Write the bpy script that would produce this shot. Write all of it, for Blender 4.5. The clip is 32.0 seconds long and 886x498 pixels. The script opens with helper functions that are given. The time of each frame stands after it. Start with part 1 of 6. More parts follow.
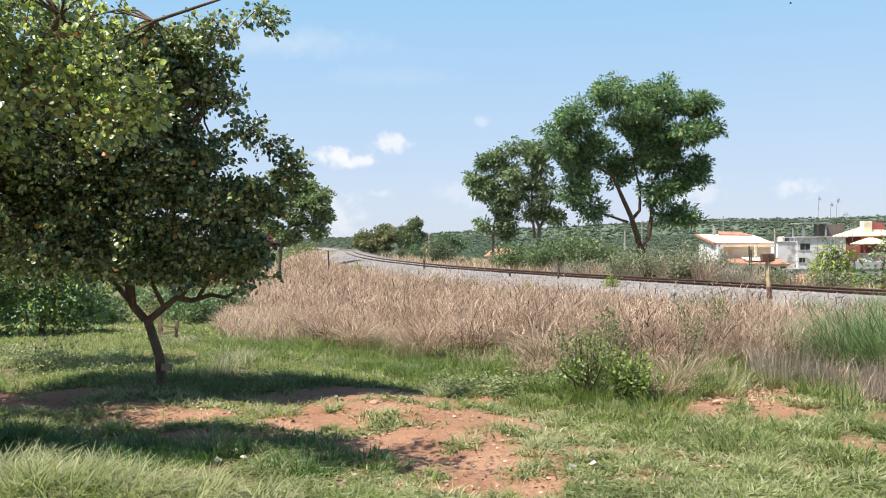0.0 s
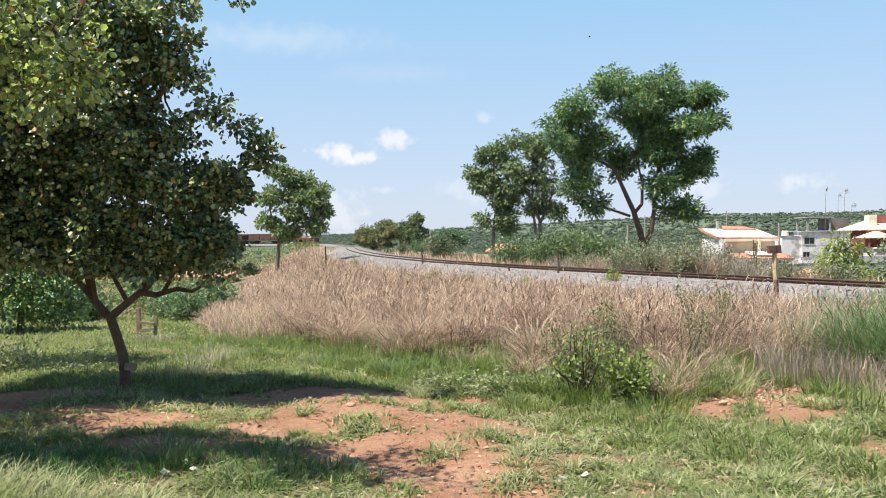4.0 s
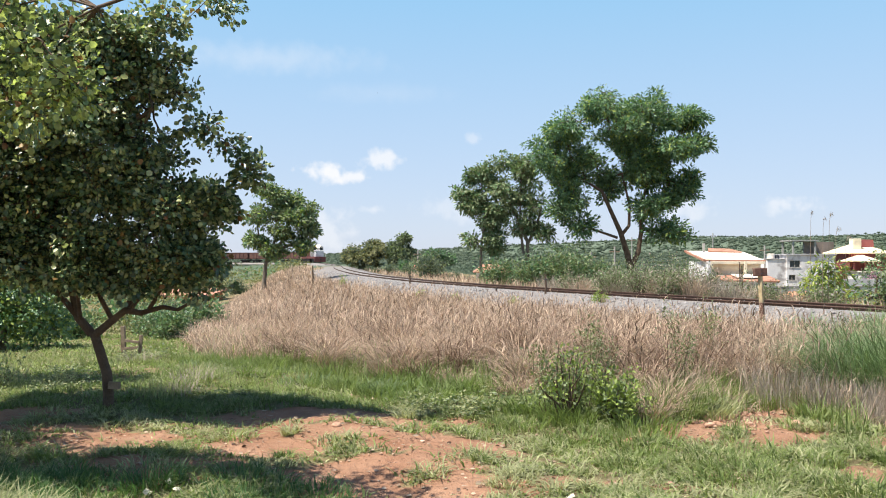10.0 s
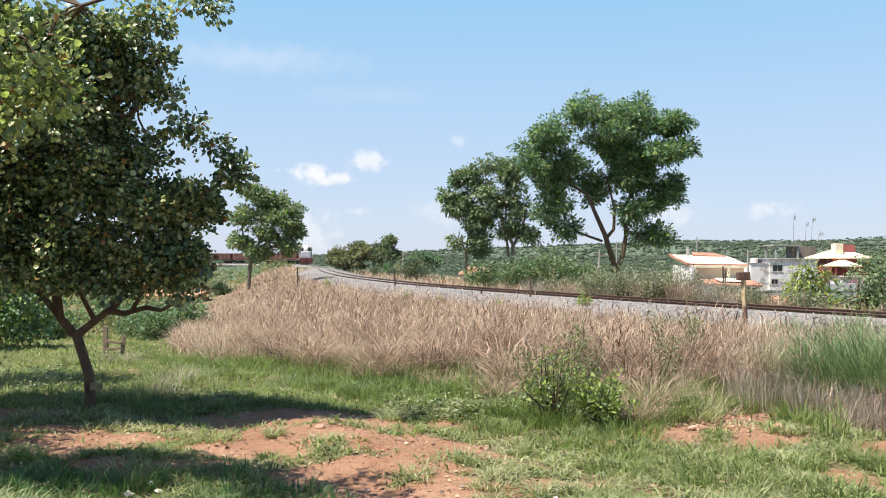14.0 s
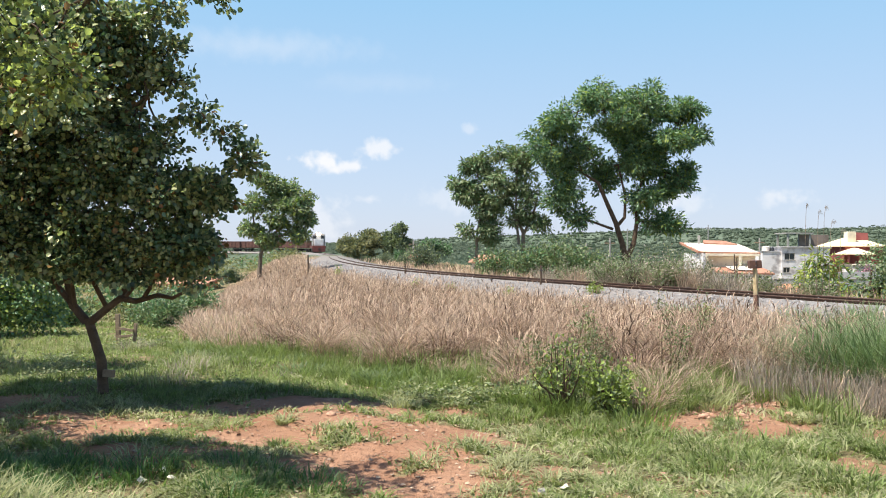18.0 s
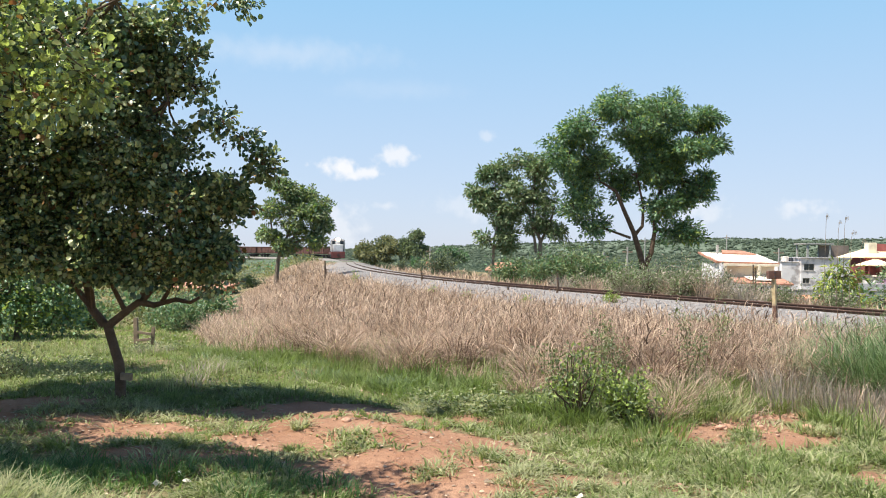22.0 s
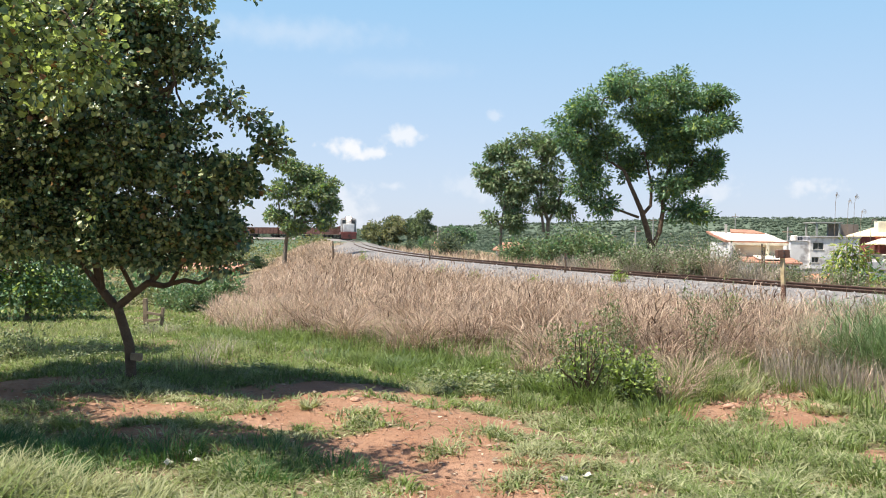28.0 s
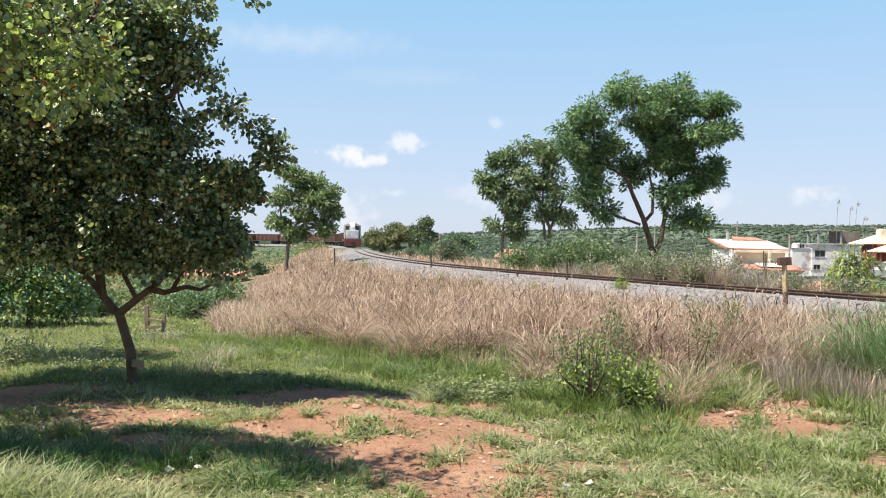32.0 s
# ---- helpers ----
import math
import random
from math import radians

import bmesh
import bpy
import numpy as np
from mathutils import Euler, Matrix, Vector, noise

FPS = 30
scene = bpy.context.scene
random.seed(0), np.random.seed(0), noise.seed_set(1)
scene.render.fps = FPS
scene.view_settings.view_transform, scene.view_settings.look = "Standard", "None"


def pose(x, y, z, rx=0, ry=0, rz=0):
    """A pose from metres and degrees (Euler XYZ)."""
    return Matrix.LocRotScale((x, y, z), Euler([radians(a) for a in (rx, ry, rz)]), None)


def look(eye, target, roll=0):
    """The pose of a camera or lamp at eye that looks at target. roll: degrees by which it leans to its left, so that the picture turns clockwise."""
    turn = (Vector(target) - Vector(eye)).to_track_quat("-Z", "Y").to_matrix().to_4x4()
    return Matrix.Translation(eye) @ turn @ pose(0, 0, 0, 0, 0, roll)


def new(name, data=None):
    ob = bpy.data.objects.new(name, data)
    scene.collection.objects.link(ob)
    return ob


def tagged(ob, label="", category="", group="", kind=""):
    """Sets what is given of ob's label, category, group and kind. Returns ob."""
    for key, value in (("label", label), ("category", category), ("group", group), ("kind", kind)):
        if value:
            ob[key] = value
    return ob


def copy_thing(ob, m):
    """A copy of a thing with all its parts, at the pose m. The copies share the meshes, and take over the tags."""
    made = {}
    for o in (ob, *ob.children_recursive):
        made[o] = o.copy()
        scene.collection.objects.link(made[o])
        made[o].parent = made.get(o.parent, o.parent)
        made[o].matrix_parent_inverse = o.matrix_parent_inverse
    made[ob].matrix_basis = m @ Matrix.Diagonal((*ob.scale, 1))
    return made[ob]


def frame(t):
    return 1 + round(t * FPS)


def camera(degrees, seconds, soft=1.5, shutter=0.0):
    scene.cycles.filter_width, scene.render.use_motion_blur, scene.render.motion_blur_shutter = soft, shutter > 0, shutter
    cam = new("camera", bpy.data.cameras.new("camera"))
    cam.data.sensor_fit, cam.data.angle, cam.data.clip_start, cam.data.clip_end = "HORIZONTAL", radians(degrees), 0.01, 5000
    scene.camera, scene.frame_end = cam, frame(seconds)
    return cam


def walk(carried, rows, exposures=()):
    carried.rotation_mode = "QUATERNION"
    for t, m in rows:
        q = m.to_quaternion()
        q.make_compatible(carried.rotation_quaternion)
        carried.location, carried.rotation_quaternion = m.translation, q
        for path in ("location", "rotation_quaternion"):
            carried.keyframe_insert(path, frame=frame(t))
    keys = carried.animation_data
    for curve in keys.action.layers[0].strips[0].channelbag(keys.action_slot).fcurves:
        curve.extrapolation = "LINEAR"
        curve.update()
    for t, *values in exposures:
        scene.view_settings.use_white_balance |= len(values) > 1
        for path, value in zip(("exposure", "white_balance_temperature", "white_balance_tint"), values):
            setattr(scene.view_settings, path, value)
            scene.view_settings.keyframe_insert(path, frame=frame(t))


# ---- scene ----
cam = camera(55, 32.0, soft=1.0)


def head(t, yaw, pitch, roll, eye=(0, 0, 1.6)):
    """The hand-held camera: degrees to the right, up, and of lean."""
    turn = Euler((radians(90 + pitch), 0, radians(-yaw))).to_matrix().to_4x4()
    return t, Matrix.Translation(eye) @ turn @ pose(0, 0, 0, 0, 0, roll)


walk(cam, [
    head(0, -0.67, -0.48, -0.30, (-0.19, -0.70, 1.68)),
    head(0.5, -1.94, -0.20, -0.84), head(1, -2.12, -0.71, -0.72), head(1.5, -2.36, -0.22, -0.59), head(2, -2.38, -0.53, -0.65), head(2.5, -2.13, -0.55, -0.57),
    head(3, -1.65, -0.74, -0.59), head(3.5, -1.07, -0.72, -0.54), head(5.5, -0.69, -0.95, -0.53), head(6, -0.57, -1.06, -0.47), head(6.5, -0.47, -0.80, -0.44),
    head(7, -0.31, -0.22, -0.30), head(7.5, -0.37, 0.12, -0.17), head(8, -0.43, 0.36, -0.16), head(8.5, -0.50, 0.63, -0.22), head(9, -0.04, 0.78, -0.19),
    head(9.5, 0.09, 0.62, -0.13), head(10, -0.03, 0.62, -0.07), head(10.5, 0.21, 0.69, -0.08), head(11, 0.42, 0.71, -0.07), head(11.5, 0.29, 0.51, 0.04),
    head(12, 0.21, 0.37, 0.12), head(12.5, 0.19, 0.11, 0.17), head(13, 0.26, 0.15, 0.28), head(13.5, 0.70, 0.68, 0.24), head(14, 0.96, 0.77, 0.30),
    head(14.5, 0.88, 0.71, 0.39), head(16.5, 0.94, 0.90, 0.50), head(17, 0.49, 0.28, 0.38), head(17.5, 0.57, -0.02, 0.34), head(18, 0.27, -0.04, 0.32),
    head(18.5, 0.20, -0.14, 0.38), head(19, -0.13, -0.02, 0.49), head(19.5, 0.15, -0.36, 0.55), head(20, -0.08, -0.45, 0.61), head(20.5, -0.37, -0.10, 0.74),
    head(21, -0.60, 0.24, 0.87), head(21.5, -0.80, 0.54, 0.89), head(22, -0.86, 0.43, 0.88), head(22.5, -0.72, 0.60, 0.87), head(23, -0.78, 0.44, 0.79),
    head(23.5, -0.73, 0.35, 0.89), head(24, -0.75, 0.13, 0.89), head(24.5, -0.71, -0.16, 0.88), head(26.5, -1.11, -0.32, 0.65), head(27, -1.35, -0.86, 0.60),
    head(27.5, -1.32, -0.94, 0.63), head(28, -1.36, -0.92, 0.70), head(28.5, -1.45, -1.16, 0.67), head(29, -1.60, -1.35, 0.60), head(29.5, -1.61, -1.08, 0.55),
    head(30, -1.45, -0.96, 0.62), head(30.5, -1.42, -0.85, 0.74), head(31, -1.57, -0.72, 0.77), head(31.5, -1.47, -0.47, 0.73), head(32, -1.47, -0.45, 0.77),
])

# ---- light ----
SUN_FROM = Vector((-0.48, -0.22, 1.0)).normalized()
world = bpy.data.worlds.new("sky")
scene.world = world
world.use_nodes = True


def build_sky():
    nt = world.node_tree
    N, L = nt.nodes, nt.links
    bg = N["Background"]
    sky = N.new("ShaderNodeTexSky")
    sky.sky_type, sky.sun_disc = "NISHITA", False
    sky.sun_elevation = math.asin(SUN_FROM.z)
    sky.sun_rotation = math.atan2(SUN_FROM.x, SUN_FROM.y)
    sky.air_density, sky.dust_density, sky.ozone_density = 1.0, 0.6, 2.0
    tc = N.new("ShaderNodeTexCoord")
    col = sky.outputs[0]
    # small fair-weather clouds low in the sky, and a thin veil higher up
    clouds = (((-0.136, 0.986, 0.098), 0.030, 0.013, 1.0), ((-0.108, 0.989, 0.095), 0.022, 0.008, 0.9), ((-0.071, 0.991, 0.116), 0.024, 0.012, 0.8),
              ((-0.081, 0.995, 0.057), 0.016, 0.006, 0.45), ((0.271, 0.961, 0.060), 0.03, 0.022, 0.45), ((0.035, 0.989, 0.14), 0.010, 0.007, 0.35),
              ((0.377, 0.925, 0.057), 0.03, 0.012, 0.55), ((-0.137, 0.99, 0.030), 0.035, 0.028, 0.5), ((0.015, 0.998, 0.058), 0.04, 0.018, 0.3),
              ((-0.199, 0.952, 0.225), 0.16, 0.022, 0.28), ((-0.07, 0.97, 0.19), 0.10, 0.016, 0.12))
    warp = N.new("ShaderNodeTexNoise")
    warp.inputs["Scale"].default_value, warp.inputs["Detail"].default_value = 60, 6
    L.new(tc.outputs["Generated"], warp.inputs["Vector"])
    total = None
    for (x, y, z), w, h, a in clouds:
        sub = N.new("ShaderNodeVectorMath")
        sub.operation = "SUBTRACT"
        L.new(tc.outputs["Generated"], sub.inputs[0])
        sub.inputs[1].default_value = (x, y, z)
        mul = N.new("ShaderNodeVectorMath")
        mul.operation = "MULTIPLY"
        L.new(sub.outputs[0], mul.inputs[0])
        mul.inputs[1].default_value = (1 / w, 1 / w, 1 / h)
        ln = N.new("ShaderNodeVectorMath")
        ln.operation = "LENGTH"
        L.new(mul.outputs[0], ln.inputs[0])
        add = N.new("ShaderNodeMath")
        add.operation = "MULTIPLY_ADD"
        L.new(warp.outputs["Fac"], add.inputs[0])
        veil = w > 0.09
        add.inputs[1].default_value = -1.0 if veil else -2.6
        L.new(ln.outputs["Value"], add.inputs[2])
        ramp = N.new("ShaderNodeMapRange")
        ramp.interpolation_type = "SMOOTHSTEP"
        L.new(add.outputs[0], ramp.inputs["Value"])
        for k, v in (("From Min", -0.6 if veil else -1.1), ("From Max", 0.55 if veil else -0.15), ("To Min", a), ("To Max", 0.0)):
            ramp.inputs[k].default_value = v
        if total is None:
            total = ramp.outputs[0]
        else:
            mx = N.new("ShaderNodeMath")
            mx.operation = "MAXIMUM"
            L.new(total, mx.inputs[0])
            L.new(ramp.outputs[0], mx.inputs[1])
            total = mx.outputs[0]
    tint = N.new("ShaderNodeMix")
    tint.data_type, tint.blend_type = "RGBA", "MULTIPLY"
    tint.inputs[0].default_value = 1.0
    L.new(col, tint.inputs[6])
    tint.inputs[7].default_value = SKY_TINT
    # whitish haze towards the horizon
    sep = N.new("ShaderNodeSeparateXYZ")
    L.new(tc.outputs["Generated"], sep.inputs[0])
    hz = N.new("ShaderNodeMapRange")
    hz.interpolation_type = "SMOOTHSTEP"
    L.new(sep.outputs["Z"], hz.inputs["Value"])
    for k, v in (("From Min", 0.29), ("From Max", 0.56), ("To Min", 0.8), ("To Max", 0.0)):
        hz.inputs[k].default_value = v
    low = N.new("ShaderNodeMapRange")
    L.new(sep.outputs["Z"], low.inputs["Value"])
    low.inputs["From Min"].default_value, low.inputs["From Max"].default_value = 0.0, 0.30
    air = N.new("ShaderNodeMix")
    air.data_type = "RGBA"
    L.new(low.outputs[0], air.inputs[0])
    air.inputs[6].default_value, air.inputs[7].default_value = HAZE, AIR
    hmix = N.new("ShaderNodeMix")
    hmix.data_type = "RGBA"
    L.new(hz.outputs[0], hmix.inputs[0])
    L.new(tint.outputs[2], hmix.inputs[6])
    L.new(air.outputs[2], hmix.inputs[7])
    mix = N.new("ShaderNodeMix")
    mix.data_type = "RGBA"
    L.new(total, mix.inputs[0])
    L.new(hmix.outputs[2], mix.inputs[6])
    mix.inputs[7].default_value = CLOUD
    L.new(mix.outputs[2], bg.inputs["Color"])
    bg.inputs["Strength"].default_value = SKY_STRENGTH


SKY_STRENGTH = 0.10
SKY_TINT = (0.58, 0.68, 0.82, 1)
HAZE = (4.15, 4.45, 5.25, 1)
AIR = (2.1, 3.9, 5.55, 1)
CLOUD = (5.4, 5.5, 5.7, 1)
build_sky()
sun = new("sun", bpy.data.lights.new("sun", "SUN"))
sun.data.energy, sun.data.angle, sun.data.color = 5.0, radians(0.53), (1.0, 0.95, 0.86)
sun.matrix_world = look((0, 0, 30), Vector((0, 0, 30)) - SUN_FROM)
scene.view_settings.exposure = 0.83

# ---- mesh helpers ----
RNG = np.random.default_rng(7)


def tri_mesh(name, V, F):
    """A mesh from numpy vertices and faces of one size."""
    V, F = np.asarray(V, np.float32), np.asarray(F, np.int32)
    me = bpy.data.meshes.new(name)
    k = F.shape[1]
    me.vertices.add(len(V))
    me.vertices.foreach_set("co", V.ravel())
    me.loops.add(F.size)
    me.loops.foreach_set("vertex_index", F.ravel())
    me.polygons.add(len(F))
    me.polygons.foreach_set("loop_start", np.arange(len(F), dtype=np.int32) * k)
    me.update(calc_edges=True)
    me.validate()
    return me


def part(name, data, material, parent=None, label="", at=None):
    """Links a bmesh or a mesh as one object under a thing or under a part."""
    if isinstance(data, bmesh.types.BMesh):
        me = bpy.data.meshes.new(name)
        data.to_mesh(me)
        data.free()
        data = me
    if material and not data.materials:
        data.materials.append(material)
    ob = new(name, data)
    if parent:
        ob.parent = parent
    if at is not None:
        ob.matrix_basis = at
    if label:
        tagged(ob, label)
    return ob


def thing(name, x, y, z, rz=0, **tags):
    ob = new(name)
    ob.empty_display_size = 0.2
    ob.matrix_basis = pose(x, y, z, 0, 0, rz)
    return tagged(ob, **tags)


def box(x0, x1, y0, y1, z0, z1, bevel=0.0, bm=None):
    """A box in a bmesh, its edges bevelled."""
    own = bmesh.new()
    bmesh.ops.create_cube(own, size=1)
    bmesh.ops.scale(own, vec=(x1 - x0, y1 - y0, z1 - z0), verts=own.verts)
    bmesh.ops.translate(own, vec=((x0 + x1) / 2, (y0 + y1) / 2, (z0 + z1) / 2), verts=own.verts)
    if bevel:
        bmesh.ops.bevel(own, geom=own.edges[:], offset=bevel, segments=2, affect="EDGES", profile=0.6)
    if bm is None:
        return own
    me = bpy.data.meshes.new("tmp")
    own.to_mesh(me)
    own.free()
    bm.from_mesh(me)
    bpy.data.meshes.remove(me)
    return bm


def tubes(segs, sides=7):
    """Tapered round pieces (p0, p1, r0, r1) joined end on end in one mesh."""
    S = [(Vector(a), Vector(b), r, q) for a, b, r, q in segs]
    V, F = [], []
    for a, b, r, q in S:
        d = (b - a).normalized()
        u = d.orthogonal().normalized()
        v = d.cross(u)
        n = len(V)
        for p, rad in ((a, r), (b + d * q * 0.3, q)):
            for i in range(sides):
                t = 2 * math.pi * i / sides
                V.append(p + (u * math.cos(t) + v * math.sin(t)) * rad)
        for i in range(sides):
            j = (i + 1) % sides
            F.append((n + i, n + j, n + sides + j, n + sides + i))
    me = tri_mesh("tubes", np.array([tuple(p) for p in V]), F)
    me.polygons.foreach_set("use_smooth", [True] * len(F))
    return me


def cylinder(r, depth, axis="z", at=(0, 0, 0), sides=20, bm=None, r2=None):
    own = bmesh.new()
    bmesh.ops.create_cone(own, cap_ends=True, segments=sides, radius1=r, radius2=r if r2 is None else r2, depth=depth)
    if axis == "x":
        bmesh.ops.rotate(own, matrix=Matrix.Rotation(math.pi / 2, 3, "Y"), verts=own.verts)
    if axis == "y":
        bmesh.ops.rotate(own, matrix=Matrix.Rotation(math.pi / 2, 3, "X"), verts=own.verts)
    bmesh.ops.translate(own, vec=at, verts=own.verts)
    if bm is None:
        return own
    me = bpy.data.meshes.new("tmp")
    own.to_mesh(me)
    own.free()
    bm.from_mesh(me)
    bpy.data.meshes.remove(me)
    return bm


def blades(P, h, w, lean, az, segs=2):
    """Grass blades: bent, tapered strips rooted at P."""
    n = len(P)
    d = np.stack([np.cos(az), np.sin(az), np.zeros(n)], 1)
    tw = az + np.pi / 2 + RNG.uniform(-0.9, 0.9, n)
    s = np.stack([np.cos(tw), np.sin(tw), np.zeros(n)], 1)
    rows = []
    for i in range(segs + 1):
        k = i / segs
        p = P + d * (h * lean * k * k)[:, None]
        p = p + np.array([0, 0, 1.0]) * (h * k * (1 - 0.45 * np.clip(lean, 0, 1.2) * k))[:, None]
        if i < segs:
            q = s * (w * (1 - 0.65 * k * k) * 0.5)[:, None]
            rows += [p - q, p + q]
        else:
            rows.append(p)
    m = 2 * segs + 1
    V = np.stack(rows, 1).reshape(-1, 3)
    f = []
    for i in range(segs - 1):
        a = 2 * i
        f += [(a, a + 1, a + 3), (a, a + 3, a + 2)]
    f.append((2 * segs - 2, 2 * segs - 1, 2 * segs))
    F = (np.arange(n)[:, None, None] * m + np.array(f)[None]).reshape(-1, 3)
    return V, F


def leaves(C, axis, size, aspect=0.6, fold=0.25, round_leaf=True, face=None):
    """Leaves at C that point along axis: two halves folded on the midrib."""
    n = len(C)
    axis = axis / np.linalg.norm(axis, axis=1)[:, None]
    rnd = RNG.normal(size=(n, 3)) * 0.55 + (np.array([0, 0, 1.0]) if face is None else np.array([0, 0, 0.55]) + 0.85 * face)
    side = np.cross(axis, rnd)
    side /= np.linalg.norm(side, axis=1)[:, None] + 1e-9
    up = np.cross(side, axis)
    L = size[:, None]
    w = L * aspect * 0.5
    if round_leaf:
        pts = [C, C + axis * L * 0.22 - side * w * 0.85 + up * w * fold, C + axis * L * 0.68 - side * w + up * w * fold, C + axis * L * 0.97 - up * L * 0.1,
               C + axis * L * 0.68 + side * w + up * w * fold, C + axis * L * 0.22 + side * w * 0.85 + up * w * fold]
        f = np.array([(0, 3, 2, 1), (0, 5, 4, 3)])
        m = 6
    else:
        pts = [C, C + axis * L * 0.45 - side * w + up * w * fold, C + axis * L - up * L * 0.12, C + axis * L * 0.45 + side * w + up * w * fold]
        f = np.array([(0, 2, 1), (0, 3, 2)])
        m = 4
    V = np.stack(pts, 1).reshape(-1, 3)
    F = (np.arange(n)[:, None, None] * m + f[None]).reshape(-1, f.shape[1])
    return V, F


# ---- materials ----
def principled(name):
    m = bpy.data.materials.new(name)
    m.use_nodes = True
    nt = m.node_tree
    return m, nt.nodes, nt.links, nt.nodes["Principled BSDF"], nt.nodes["Material Output"]


def surface(name, a, b, scale=4.0, rough=0.8, bump=0.3, fine=40.0, metal=0.0, stain=None, stain_amount=0.4, stain_scale=1.2, island=0.0, thin=0.0, gloss=0.3, obj=False, through_tint=(1.3, 1.5, 0.9)):
    """A worn surface: two tones at a large and a fine scale, stains, relief; island: tone changes from piece to piece; thin: lets light through."""
    m, N, L, p, out = principled(name)
    tc = N.new("ShaderNodeTexCoord")
    big, small = N.new("ShaderNodeTexNoise"), N.new("ShaderNodeTexNoise")
    big.inputs["Scale"].default_value, big.inputs["Detail"].default_value = scale, 5
    small.inputs["Scale"].default_value, small.inputs["Detail"].default_value = fine, 4
    for t in (big, small):
        L.new(tc.outputs["Object"], t.inputs["Vector"])
    add = N.new("ShaderNodeMath")
    add.operation = "MULTIPLY_ADD"
    L.new(small.outputs["Fac"], add.inputs[0])
    add.inputs[1].default_value = 0.45
    L.new(big.outputs["Fac"], add.inputs[2])
    rg = N.new("ShaderNodeMapRange")
    L.new(add.outputs[0], rg.inputs["Value"])
    rg.inputs["From Min"].default_value, rg.inputs["From Max"].default_value = 0.50, 0.95
    mx = N.new("ShaderNodeMix")
    mx.data_type = "RGBA"
    L.new(rg.outputs[0], mx.inputs[0])
    mx.inputs[6].default_value, mx.inputs[7].default_value = (*a, 1), (*b, 1)
    col = mx.outputs[2]
    if stain:
        st = N.new("ShaderNodeTexNoise")
        st.inputs["Scale"].default_value, st.inputs["Detail"].default_value = stain_scale, 8
        L.new(tc.outputs["Object"], st.inputs["Vector"])
        sr = N.new("ShaderNodeMapRange")
        L.new(st.outputs["Fac"], sr.inputs["Value"])
        for k, v in (("From Min", 0.48), ("From Max", 0.68), ("To Min", 0.0), ("To Max", stain_amount)):
            sr.inputs[k].default_value = v
        sm = N.new("ShaderNodeMix")
        sm.data_type = "RGBA"
        L.new(sr.outputs[0], sm.inputs[0])
        L.new(col, sm.inputs[6])
        sm.inputs[7].default_value = (*stain, 1)
        col = sm.outputs[2]
    if island or obj:
        hs = N.new("ShaderNodeHueSaturation")
        if obj:
            g = N.new("ShaderNodeObjectInfo")
            rnd = g.outputs["Random"]
        else:
            g = N.new("ShaderNodeNewGeometry")
            rnd = g.outputs["Random Per Island"]
        vr = N.new("ShaderNodeMapRange")
        L.new(rnd, vr.inputs["Value"])
        vr.inputs["To Min"].default_value, vr.inputs["To Max"].default_value = 1 - island, 1 + island
        L.new(vr.outputs[0], hs.inputs["Value"])
        hr = N.new("ShaderNodeMath")
        hr.operation = "MULTIPLY_ADD"
        L.new(small.outputs["Fac"], hr.inputs[0])
        hr.inputs[1].default_value, hr.inputs[2].default_value = 0.06, 0.47
        L.new(hr.outputs[0], hs.inputs["Hue"])
        L.new(col, hs.inputs["Color"])
        col = hs.outputs["Color"]
    L.new(col, p.inputs["Base Color"])
    p.inputs["Roughness"].default_value, p.inputs["Metallic"].default_value = rough, metal
    p.inputs["Specular IOR Level"].default_value = gloss
    if bump:
        bp = N.new("ShaderNodeBump")
        bp.inputs["Strength"].default_value, bp.inputs["Distance"].default_value = bump, 0.02
        L.new(add.outputs[0], bp.inputs["Height"])
        L.new(bp.outputs[0], p.inputs["Normal"])
    if thin:
        tr = N.new("ShaderNodeBsdfTranslucent")
        warm = N.new("ShaderNodeMix")
        warm.data_type, warm.blend_type = "RGBA", "MULTIPLY"
        warm.inputs[0].default_value = 1.0
        L.new(col, warm.inputs[6])
        warm.inputs[7].default_value = (*through_tint, 1)
        L.new(warm.outputs[2], tr.inputs["Color"])
        ms = N.new("ShaderNodeMixShader")
        ms.inputs[0].default_value = thin
        L.new(p.outputs[0], ms.inputs[1])
        L.new(tr.outputs[0], ms.inputs[2])
        L.new(ms.outputs[0], out.inputs["Surface"])
    return m


def glow(name, color, strength):
    m, N, L, p, out = principled(name)
    p.inputs["Base Color"].default_value = (*color, 1)
    p.inputs["Emission Color"].default_value = (*color, 1)
    p.inputs["Emission Strength"].default_value = strength
    return m


